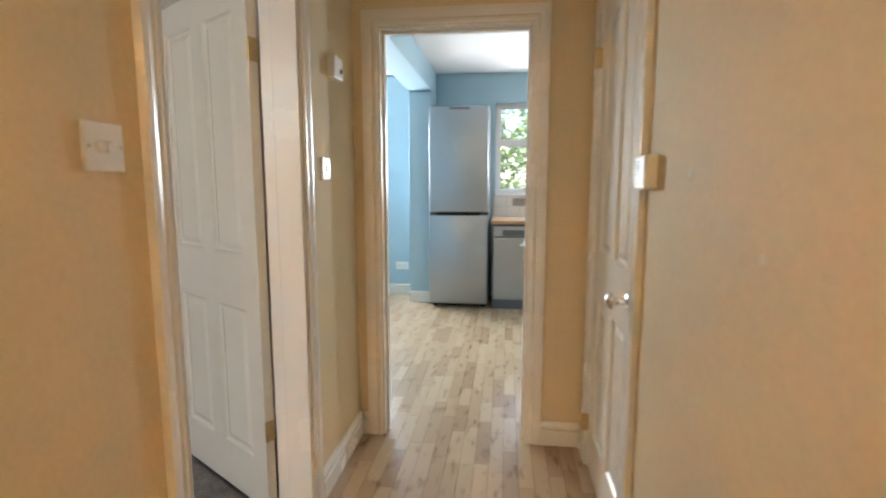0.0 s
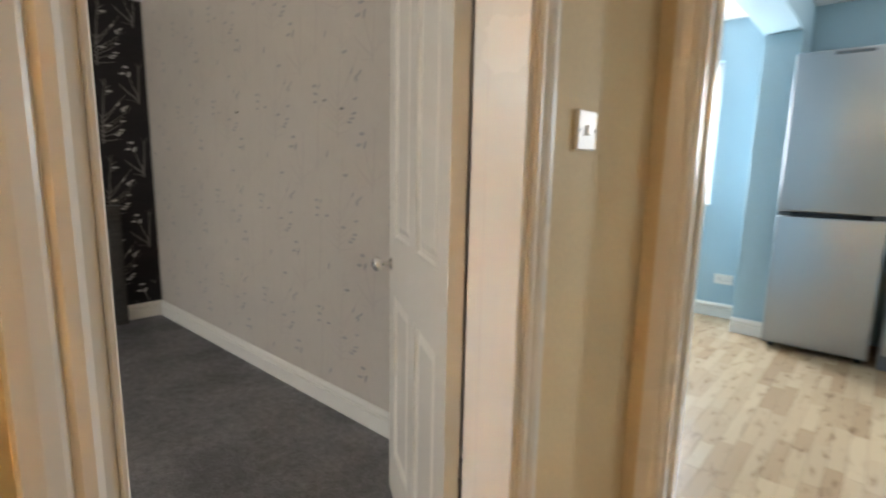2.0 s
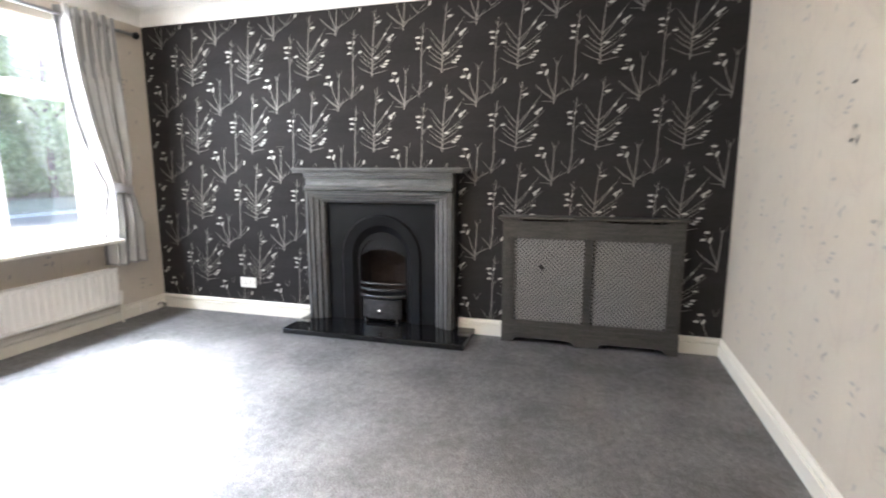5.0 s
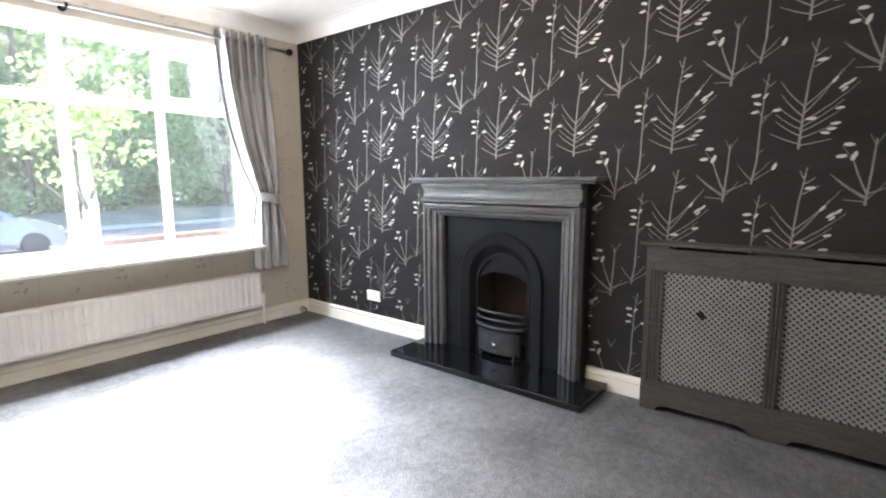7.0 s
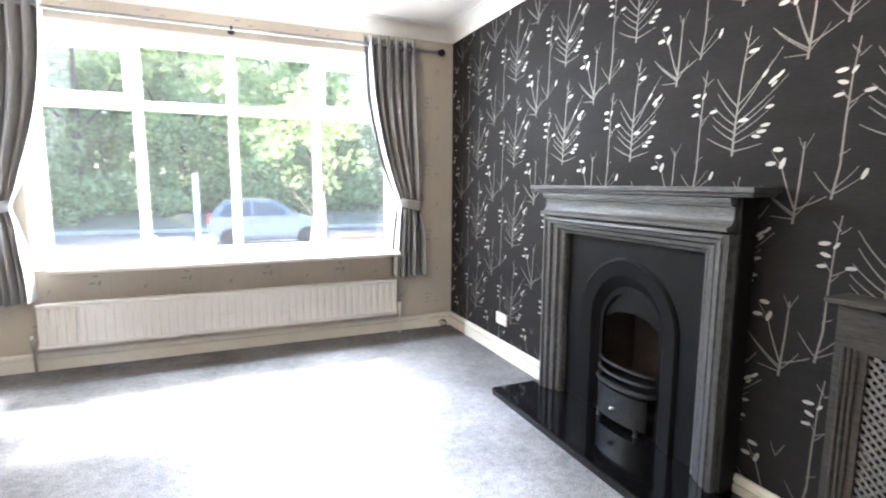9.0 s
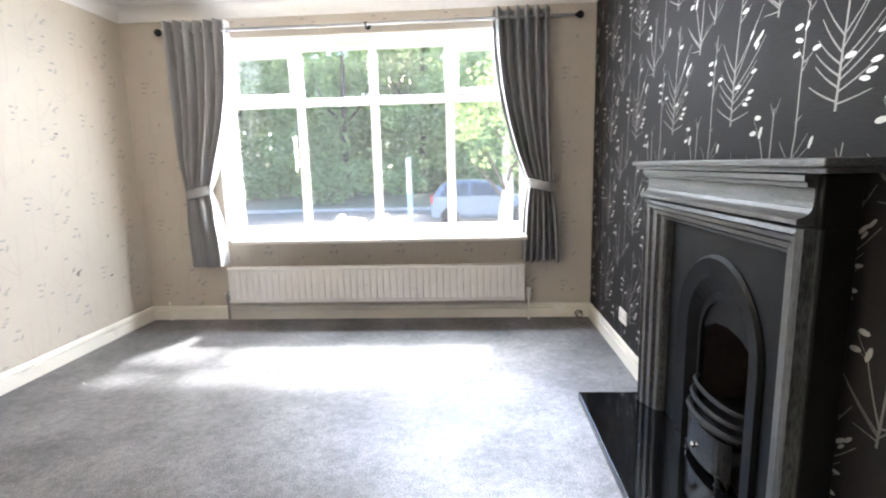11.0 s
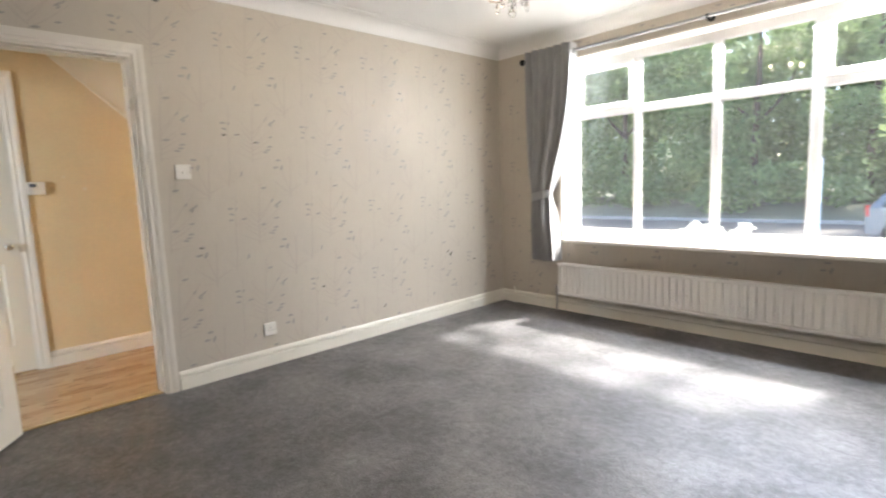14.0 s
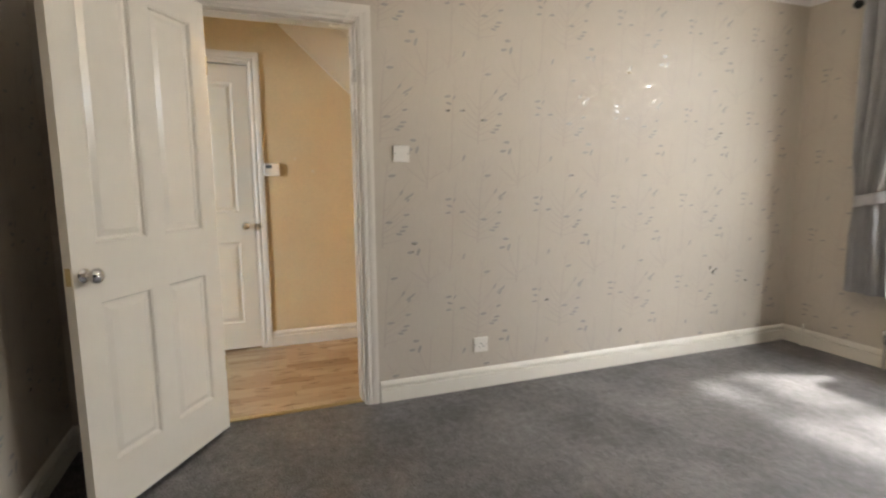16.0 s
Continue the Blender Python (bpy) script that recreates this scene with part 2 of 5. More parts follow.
M_JOINT = material("laminate_joint", (0.10, 0.06, 0.035), 0.7, bump=0)
# panes carry a slight built-in haze that pales the view outside
M_GLASS = glass_material("window_glass", haze=0.010)
M_CRYSTAL = glass_material("clear_crystal")
M_BULB = glow_material("bulb_glow", (1.0, 0.76, 0.46), 27)
M_CANDLE = glow_material("candle_bulb_glow", (1.0, 0.80, 0.55), 55)
M_SHADE = glow_material("lampshade_glow", (1.0, 0.76, 0.46), 9.0)
M_GROUND = material("garden_ground", (0.16, 0.16, 0.11), 0.9, vary=0.25, scale=0.6, fine=9, bump=0.05)
M_ROAD = material("asphalt", (0.15, 0.138, 0.125), 0.9, vary=0.2, scale=0.4, fine=30, bump=0.05, spec=0.15)
M_KERB = material("concrete_kerb", (0.34, 0.33, 0.31), 0.85, vary=0.12, scale=2, fine=25, bump=0.04)
M_DRIVE = material("pale_paving", (0.50, 0.48, 0.45), 0.8, vary=0.1, scale=1, fine=12, bump=0.04)
M_BARK = material("bark", (0.10, 0.075, 0.055), 0.9, vary=0.3, scale=4, fine=20, stretch=(3, 3, 0.5), bump=0.1)
M_PALEBARK = material("pale_bark", (0.52, 0.48, 0.40), 0.85, vary=0.2, scale=5, fine=26, stretch=(3, 3, 0.5), bump=0.08)
M_LEAVES = leaf_material("hedge_leaves", (0.155, 0.23, 0.095), (0.36, 0.46, 0.21))
M_LEAVES_PALE = leaf_material("pale_tree_leaves", (0.16, 0.24, 0.07), (0.42, 0.48, 0.20))
M_PETAL = leaf_material("white_petals", (0.55, 0.55, 0.50), (0.85, 0.85, 0.80))
M_CARPAINT = material("silver_blue_car_paint", (0.12, 0.15, 0.19), 0.25, 0.3, vary=0.02, bump=0, coat=0.6)
M_CARGLASS = material("dark_car_glass", (0.03, 0.035, 0.04), 0.05, vary=0.02, bump=0, spec=0.7)
M_TYRE = material("tyre_rubber", (0.02, 0.02, 0.02), 0.8, bump=0.02)
M_RIM = material("alloy_rim", (0.62, 0.62, 0.62), 0.4, 0.3, bump=0)
M_LAMPRED = material("red_lens", (0.35, 0.02, 0.02), 0.15, bump=0)
M_BLUEPOST = material("blue_grey_post", (0.20, 0.30, 0.42), 0.5, bump=0)
M_SIGN = material("white_sign", (0.8, 0.8, 0.8), 0.4, bump=0)
M_BRICK = material("red_brick_wall", (0.30, 0.16, 0.11), 0.9, vary=0.2, scale=3, fine=40, bump=0.05)
M_CABLE = material("black_cable", (0.012, 0.012, 0.012), 0.5, bump=0)
M_SOOT = material("sooty_firebrick", (0.045, 0.03, 0.026), 0.9, vary=0.3, scale=9, fine=60, bump=0.06)

# ---- building helpers ----


def bm_box(bm, x0, x1, y0, y1, z0, z1, bevel=0.0, seg=1):
    """Adds a box, with its edges rounded where bevel is given."""
    vs = [bm.verts.new(p) for p in ((x0, y0, z0), (x1, y0, z0), (x1, y1, z0), (x0, y1, z0), (x0, y0, z1), (x1, y0, z1), (x1, y1, z1), (x0, y1, z1))]
    fs = [bm.faces.new([vs[i] for i in f]) for f in ((3, 2, 1, 0), (4, 5, 6, 7), (0, 1, 5, 4), (1, 2, 6, 5), (2, 3, 7, 6), (3, 0, 4, 7))]
    if bevel:
        es = list({e for f in fs for e in f.edges})
        bmesh.ops.bevel(bm, geom=es, offset=bevel, segments=seg, profile=0.5, affect="EDGES")
    return bm


def box(x0, x1, y0, y1, z0, z1, bevel=0.0, seg=1):
    return bm_box(bmesh.new(), min(x0, x1), max(x0, x1), min(y0, y1), max(y0, y1), min(z0, z1), max(z0, z1), bevel, seg)


def lathe(profile, steps=24, axis="Z", at=(0, 0, 0)):
    """A turned shape from (radius, height) pairs round the given axis."""
    bm = bmesh.new()
    rings = []
    for r, h in profile:
        ring = []
        for k in range(steps):
            a = 2 * math.pi * k / steps
            c, s = r * math.cos(a), r * math.sin(a)
            p = {"Z": (c, s, h), "Y": (c, h, s), "X": (h, c, s)}[axis]
            ring.append(bm.verts.new(Vector(p) + Vector(at)))
        rings.append(ring)
    for a, b in zip(rings, rings[1:]):
        for k in range(steps):
            bm.faces.new((a[k], a[(k + 1) % steps], b[(k + 1) % steps], b[k]))
    for ring in (rings[0], rings[-1]):
        if len(ring) > 2:
            bm.faces.new(ring)
    bmesh.ops.recalc_face_normals(bm, faces=bm.faces)
    return bm


def tube(points, radius, steps=8, taper=1.0):
    """A round bar along a line of points."""
    bm = bmesh.new()
    pts = [Vector(p) for p in points]
    rings = []
    for i, p in enumerate(pts):
        d = (pts[min(i + 1, len(pts) - 1)] - pts[max(i - 1, 0)]).normalized()
        side = d.orthogonal().normalized()
        if abs(d.z) < 0.95:
            side = d.cross(Vector((0, 0, 1))).normalized()
        up = d.cross(side).normalized()
        r = radius * (1 + (taper - 1) * i / max(1, len(pts) - 1))
        rings.append([bm.verts.new(p + r * (math.cos(2 * math.pi * k / steps) * side + math.sin(2 * math.pi * k / steps) * up)) for k in range(steps)])
    for a, b in zip(rings, rings[1:]):
        for k in range(steps):
            bm.faces.new((a[k], a[(k + 1) % steps], b[(k + 1) % steps], b[k]))
    bm.faces.new(rings[0]), bm.faces.new(rings[-1])
    bmesh.ops.recalc_face_normals(bm, faces=bm.faces)
    return bm


def prism(outline, axis, a, b, bevel=0.0):
    """A flat outline, pushed along an axis from a to b. Outline pairs are the other two axes in order."""
    bm = bmesh.new()

    def put(u, v, w):
        return {"X": (w, u, v), "Y": (u, w, v), "Z": (u, v, w)}[axis]
    lo, hi = [bm.verts.new(put(u, v, a)) for u, v in outline], [bm.verts.new(put(u, v, b)) for u, v in outline]
    bm.faces.new(lo), bm.faces.new(hi)
    for i in range(len(lo)):
        j = (i + 1) % len(lo)
        bm.faces.new((lo[i], lo[j], hi[j], hi[i]))
    bmesh.ops.recalc_face_normals(bm, faces=bm.faces)
    if bevel:
        bmesh.ops.bevel(bm, geom=list(bm.edges), offset=bevel, segments=1, affect="EDGES")
    return bm


def join(*bms):
    """One bmesh out of several."""
    out = bms[0]
    for other in bms[1:]:
        me = bpy.data.meshes.new("joined")
        other.to_mesh(me)
        out.from_mesh(me)
        bpy.data.meshes.remove(me)
        other.free()
    return out


def mesh_of(name, bm, mat, smooth=False):
    me = bpy.data.meshes.new(name)
    bmesh.ops.recalc_face_normals(bm, faces=bm.faces)
    bm.to_mesh(me)
    bm.free()
    me.materials.append(mat)
    if smooth:
        for p in me.polygons:
            p.use_smooth = True
        me.set_sharp_from_angle(angle=radians(38))
    return me


def part(name, bm, mat, parent, label="", smooth=False):
    ob = new(name, mesh_of(name, bm, mat, smooth))
    ob.parent = parent
    return tagged(ob, label)


def thing(name, m, label, category, group="", kind=""):
    """An empty at the base of a thing, which its parts hang from."""
    ob = new(name)
    ob.empty_display_size = 0.1
    ob.matrix_basis = m
    return tagged(ob, label, category, group, kind)


def single(name, bm, mat, label, category, m=None, group="", kind="", smooth=False):
    ob = new(name, mesh_of(name, bm, mat, smooth))
    if m is not None:
        ob.matrix_basis = m
    return tagged(ob, label, category, group, kind)


def structure(name, bm, mat, label, category, smooth=False):
    return single(name, bm, mat, label, category, kind="structure", smooth=smooth)


def slab(axis, a, b, u0, u1, v0, v1, holes=()):
    """A wall, floor or ceiling as one solid with openings through it. axis: the way through it, from a to b; holes: (u0, u1, v0, v1)."""
    us = sorted({u0, u1, *[min(max(h[i], u0), u1) for h in holes for i in (0, 1)]})
    vs = sorted({v0, v1, *[min(max(h[i], v0), v1) for h in holes for i in (2, 3)]})
    bm = bmesh.new()
    made = {}

    def vert(i, j, w):
        if (i, j, w) not in made:
            u, v = us[i], vs[j]
            made[i, j, w] = bm.verts.new({"X": (w, u, v), "Y": (u, w, v), "Z": (u, v, w)}[axis])
        return made[i, j, w]

    def solid(i, j):
        if not (0 <= i < len(us) - 1 and 0 <= j < len(vs) - 1):
            return False
        cu, cv = (us[i] + us[i + 1]) / 2, (vs[j] + vs[j + 1]) / 2
        return not any(h[0] < cu < h[1] and h[2] < cv < h[3] for h in holes)
    for i in range(len(us) - 1):
        for j in range(len(vs) - 1):
            if not solid(i, j):
                continue
            for w in (a, b):
                bm.faces.new((vert(i, j, w), vert(i + 1, j, w), vert(i + 1, j + 1, w), vert(i, j + 1, w)))
            for di, dj, e in ((-1, 0, ((0, 0), (0, 1))), (1, 0, ((1, 0), (1, 1))), (0, -1, ((0, 0), (1, 0))), (0, 1, ((0, 1), (1, 1)))):
                if not solid(i + di, j + dj):
                    (p, q), (r, s) = e
                    bm.faces.new((vert(i + p, j + q, a), vert(i + r, j + s, a), vert(i + r, j + s, b), vert(i + p, j + q, b)))
    bmesh.ops.recalc_face_normals(bm, faces=bm.faces)
    return bm


def along(profile, start, end, out):
    """A moulding: profile of (projection, height) pairs swept from start to end on a wall; out: the way it projects."""
    bm = bmesh.new()
    o = Vector((*out, 0))
    ends = []
    for p in (start, end):
        ends.append([bm.verts.new(Vector((p[0], p[1], p[2] if len(p) > 2 else 0)) + o * d + Vector((0, 0, h))) for d, h in profile])
    for i in range(len(profile)):
        j = (i + 1) % len(profile)
        bm.faces.new((ends[0][i], ends[0][j], ends[1][j], ends[1][i]))
    bm.faces.new(ends[0]), bm.faces.new(ends[1])
    bmesh.ops.recalc_face_normals(bm, faces=bm.faces)
    return bm

# ---- structure ----
XW, XE, XH, XR = -4.374, -0.690, -0.557, 0.55
YS, YN, YK, YB = -1.668, 2.882, 2.914, 6.20
ZC = 2.50
DOOR_Y0, DOOR_Y1, DOOR_Z = 1.525, 2.282, 2.015
WIN_X0, WIN_X1, WIN_Z0, WIN_Z1 = -3.90, -1.40, 0.67, 2.26
KD_X0, KD_X1, KD_Z = -0.45, 0.292, 2.0
CUP_Y0, CUP_Y1, CUP_Z = 2.045, 2.76, 2.035

wall_west = structure("wall_west", slab("X", XW - 0.28, XW, YS - 0.28, YN + 0.1, -0.1, 2.75, [(0.23, 0.69, 0.0, 0.80)]), M_DARK, "feature wall in charcoal wallpaper with silver twig print", "wall")
wall_north = structure("wall_north", slab("Y", YN, YN + 0.1, XW, XE, -0.1, 2.75), M_LIGHT, "cream wallpapered wall with faint leaf print", "wall")
wall_south = structure("wall_south", slab("Y", YS - 0.28, YS, XW, 0.70, -0.1, 2.75, [(WIN_X0, WIN_X1, WIN_Z0, WIN_Z1)]), M_LIGHT, "cream wallpapered window wall with leaf print", "wall")
wall_east = structure("wall_east", slab("X", XE, (XE + XH) / 2, YS, YN + 0.1, -0.1, 2.75, [(DOOR_Y0, DOOR_Y1, -0.2, DOOR_Z)]), M_LIGHT, "cream wallpapered wall with pearly leaf print and doorway", "wall")
wall_hall_west = structure("wall_hall_west", slab("X", (XE + XH) / 2, XH, YS, YK + 0.1, -0.1, 2.75, [(DOOR_Y0, DOOR_Y1, -0.2, DOOR_Z)]), M_HALL, "magnolia painted hall wall with doorway", "wall")
wall_hall_east = structure("wall_hall_east", prism([(-0.62, -0.014), (CUP_Y0, -0.014), (CUP_Y0, CUP_Z), (CUP_Y1, CUP_Z), (CUP_Y1, -0.014), (YK, -0.014), (YK, 2.50), (2.06, 2.50), (-0.62, 0.03)], "X", XR, XR + 0.09), M_HALL, "magnolia painted wall below the staircase", "wall")
wall_hall_end = structure("wall_hall_end", slab("Y", YK, YK + 0.1, XH, 1.60, -0.1, 2.75, [(KD_X0, KD_X1, -0.2, KD_Z)]), M_HALL, "magnolia end wall with kitchen doorway", "wall")
wall_stairs = structure("wall_stairs", slab("X", 1.50, 1.60, YS - 0.28, YK, -0.1, 5.0), M_HALL, "magnolia painted stairwell wall", "wall")
wall_hall_front = structure("wall_hall_front", slab("Y", YS - 0.28, YS, 0.70, 1.50, -0.1, 5.0), M_HALL, "magnolia painted front wall of the hall", "wall")
floor_living = structure("floor_living", slab("Z", -0.12, 0.0, XW, XE + 0.045, YS, YN), M_CARPET, "worn charcoal grey fitted carpet", "carpet")
floor_hall = structure("floor_hall", slab("Z", -0.12, -0.014, XE + 0.045, 1.50, YS, YK + 0.1), M_JOINT, "laminate floor base of the hall", "floor")
floor_kitchen = structure("floor_kitchen", slab("Z", -0.12, -0.014, -2.6, 2.2, YK + 0.1, YB), M_JOINT, "laminate floor base of the kitchen", "floor")
ceiling_living = structure("ceiling_living", slab("Z", ZC, ZC + 0.15, XW, XE, YS, YN), M_CEIL, "white plaster ceiling", "ceiling")
ceiling_hall = structure("ceiling_hall", slab("Z", ZC, ZC + 0.15, XH, XR + 0.09, YS, YK), M_CEIL, "white plaster hall ceiling", "ceiling")
ceiling_stairs = structure("ceiling_stairs", slab("Z", 4.2, 4.3, XR, 1.5, YS, YK), M_CEIL, "white ceiling over the stairwell", "ceiling")
wall_stairs_upper = structure("wall_stairs_upper", slab("X", XR, XR + 0.09, YS, YK, ZC + 0.15, 4.2), M_HALL, "magnolia landing wall", "wall")
wall_stairs_end = structure("wall_stairs_end", slab("Y", YK, YK + 0.1, XR, 1.5, 2.75, 4.2), M_HALL, "magnolia stairwell end wall", "wall")

# kitchen shell
KWIN = (0.038, 1.30, 1.148, 2.15)
KWIN2 = (-2.1, -1.19, 0.97, 2.15)
wall_kitchen_rear = structure("wall_kitchen_rear", slab("Y", YB, YB + 0.28, -2.6, 2.2, -0.1, 2.6, [KWIN, KWIN2]), M_BLUE, "pale blue kitchen wall with windows", "wall")
wall_kitchen_west = structure("wall_kitchen_west", slab("X", -2.7, -2.6, YK + 0.105, YB + 0.28, -0.1, 2.6), M_BLUE, "pale blue kitchen side wall", "wall")
wall_kitchen_east = structure("wall_kitchen_east", slab("X", 2.2, 2.3, YK, YB + 0.28, -0.1, 2.6), M_BLUE, "pale blue kitchen side wall", "wall")
wall_kitchen_front = structure("wall_kitchen_front", slab("Y", YN + 0.1, YN + 0.18, -2.6, -0.405 - 0.1, -0.1, 2.6), M_BLUE, "pale blue kitchen partition", "wall")
ceiling_kitchen = structure("ceiling_kitchen", slab("Z", 2.465, 2.6, -2.6, 2.2, YN + 0.18, YB), M_CEIL, "white kitchen ceiling", "ceiling")
beam = structure("beam", box(-0.855, -0.615, YN + 0.18, YB, 2.225, 2.465, 0.004), M_BLUE, "pale blue boxed ceiling beam", "beam")
pier = structure("pier", box(-0.855, -0.615, 5.82, YB, -0.014, 2.225, 0.004), M_BLUE, "pale blue wall pier under the beam", "pier")

# ---- trim ----
SKIRT = [(0, 0), (0.019, 0), (0.019, 0.076), (0.006, 0.079), (0.006, 0.086), (0.018, 0.089), (0.017, 0.102), (0.009, 0.115), (0, 0.118)]
COVE = [(0, 0), (0, -0.10), (0.008, -0.10)] + [(0.10 - 0.092 * math.cos(radians(a)), -0.10 + 0.092 * math.sin(radians(a))) for a in range(9, 90, 9)] + [(0.10, -0.008), (0.105, -0.008), (0.105, -0.003), (0.15, -0.003), (0.15, 0)]
ARCHI = [(0, 0), (0.010, 0), (0.016, 0.008), (0.016, 0.020), (0.012, 0.026), (0.016, 0.034), (0.019, 0.050), (0.019, 0.068), (0, 0.070)]


def skirting(name, start, end, out, mat=None, z=0.0):
    structure(name, along(SKIRT, (*start, z), (*end, z), out), mat or M_SKIRT, "cream gloss painted moulded skirting board", "skirting")


skirting("baseboard_west_a", (XW, YS), (XW, -0.11), (1, 0))
skirting("baseboard_west_b", (XW, 1.07), (XW, 1.425), (1, 0))
skirting("baseboard_west_c", (XW, 2.62), (XW, YN), (1, 0))
skirting("baseboard_north", (XW + 0.019, YN), (XE - 0.019, YN), (0, -1))
skirting("baseboard_south", (XW + 0.019, YS), (XE - 0.019, YS), (0, 1))
skirting("baseboard_east_a", (XE, YS), (XE, DOOR_Y0 - 0.064), (-1, 0))
skirting("baseboard_east_b", (XE, DOOR_Y1 + 0.064), (XE, YN), (-1, 0))
HALL_Z = -0.002
skirting("baseboard_hall_west_a", (XH, YS), (XH, DOOR_Y0 - 0.064), (1, 0), M_GLOSS, HALL_Z)
skirting("baseboard_hall_west_b", (XH, DOOR_Y1 + 0.064), (XH, YK), (1, 0), M_GLOSS, HALL_Z)
skirting("baseboard_hall_end_a", (XH + 0.019, YK), (KD_X0 - 0.058, YK), (0, -1), M_GLOSS, HALL_Z)
skirting("baseboard_hall_end_b", (KD_X1 + 0.058, YK), (XR - 0.019, YK), (0, -1), M_GLOSS, HALL_Z)
skirting("baseboard_hall_east_a", (XR, -0.5), (XR, CUP_Y0 - 0.06), (-1, 0), M_GLOSS, HALL_Z)
skirting("baseboard_hall_east_b", (XR, CUP_Y1 + 0.06), (XR, YK), (-1, 0), M_GLOSS, HALL_Z)
skirting("baseboard_kitchen_rear", (-2.6, YB), (-0.855, YB), (0, -1), M_GLOSS, HALL_Z)
skirting("baseboard_pier", (-0.855, 5.82), (-0.615, 5.82), (0, -1), M_GLOSS, HALL_Z)

for nm, a, b, o in (("coving_west", (XW, YS), (XW, YN), (1, 0)), ("coving_east", (XE, YS), (XE, YN), (-1, 0)), ("coving_north", (XW, YN), (XE, YN), (0, -1)), ("coving_south", (XW, YS), (XE, YS), (0, 1))):
    structure(nm, along(COVE, (*a, ZC), (*b, ZC), o), M_CEIL, "white plaster coving along the ceiling", "coving", True)


def architrave(name, axis, face, out, u0, u1, top, mat, z=0.0, wide=1.0, label="white gloss moulded door architrave"):
    """Three mitred lengths of moulding round an opening on a wall face."""
    bm = bmesh.new()
    rings = []
    for corner in range(4):
        ring = []
        for d, w in ARCHI:
            w *= wide
            u = (u0 - w) if corner < 2 else (u1 + w)
            v = z if corner in (0, 3) else top + w
            p = (face + out * d, u, v) if axis == "X" else (u, face + out * d, v)
            ring.append(bm.verts.new(p))
        rings.append(ring)
    for a, b in zip(rings, rings[1:]):
        for i in range(len(ARCHI)):
            j = (i + 1) % len(ARCHI)
            bm.faces.new((a[i], a[j], b[j], b[i]))
    bm.faces.new(rings[0]), bm.faces.new(rings[-1])
    return structure(name, bm, mat, label, "architrave")


def lining(name, axis, a, b, u0, u1, top, mat, z=0.0, t=0.022, stop=None, thick=0.012):
    """Door lining: two jambs and a head round the inside of an opening, with a stop planted from stop[0] to stop[1]."""
    def piece(p0, p1, q0, q1, v0, v1):
        return box(p0, p1, q0, q1, v0, v1, 0.002) if axis == "X" else box(q0, q1, p0, p1, v0, v1, 0.002)
    c, d = stop or ((a + b) / 2 - 0.005, (a + b) / 2 + 0.03)
    bm = join(piece(a, b, u0, u0 + t, z, top), piece(a, b, u1 - t, u1, z, top), piece(a, b, u0 + t, u1 - t, top - t, top),
              piece(c, d, u0 + t, u0 + t + thick, z, top - t - thick), piece(c, d, u1 - t - thick, u1 - t, z, top - t - thick),
              piece(c, d, u0 + t, u1 - t, top - t - thick, top - t))
    return structure(name, bm, mat, "white gloss painted door lining", "door frame")


architrave("trim_living_door", "X", XE, -1, DOOR_Y0 + 0.008, DOOR_Y1 - 0.008, DOOR_Z - 0.008, M_GLOSS, wide=0.9)
architrave("trim_living_door_hall", "X", XH, 1, DOOR_Y0 + 0.008, DOOR_Y1 - 0.008, DOOR_Z - 0.008, M_GLOSS, HALL_Z, wide=0.9)
lining("door_frame_living", "X", XE - 0.002, XH + 0.002, DOOR_Y0, DOOR_Y1, DOOR_Z, M_GLOSS, HALL_Z, stop=(XE + 0.042, XH + 0.004), thick=0.008)
architrave("trim_kitchen_door", "Y", YK, -1, KD_X0 + 0.012, KD_X1 - 0.012, KD_Z - 0.012, M_GLOSS, HALL_Z, wide=1.05)
lining("door_frame_kitchen", "Y", YK - 0.002, YK + 0.102, KD_X0, KD_X1, KD_Z, M_GLOSS, HALL_Z)
architrave("trim_cupboard_door", "X", XR, -1, CUP_Y0 + 0.008, CUP_Y1 - 0.008, CUP_Z - 0.008, M_GLOSS, HALL_Z, wide=0.95)
lining("door_frame_cupboard", "X", XR - 0.002, XR + 0.092, CUP_Y0, CUP_Y1, CUP_Z, M_GLOSS, HALL_Z)
structure("trim_threshold", box(XE + 0.035, XE + 0.075, DOOR_Y0 + 0.022, DOOR_Y1 - 0.022, -0.012, 0.004, 0.002), M_BRASS, "slim brass threshold strip", "threshold")

# ---- doors ----


def door_knob(parent, x, y, z, side):
    """A turned chrome knob with its round rose on one face of a door; side: the way it stands out along y."""
    k = part("knob", lathe([(0.0, 0.0), (0.024, 0.0), (0.024, 0.004), (0.018, 0.008), (0.010, 0.010), (0.009, 0.030), (0.012, 0.034), (0.021, 0.038), (0.027, 0.047), (0.027, 0.056), (0.020, 0.066), (0.008, 0.071), (0.0, 0.0715)][1:-1], 24, "Y"), M_CHROME, parent, "polished chrome door knob", True)
    k.location = (x, y, z)
    if side < 0:
        k.rotation_euler = (0, 0, math.pi)
    return k


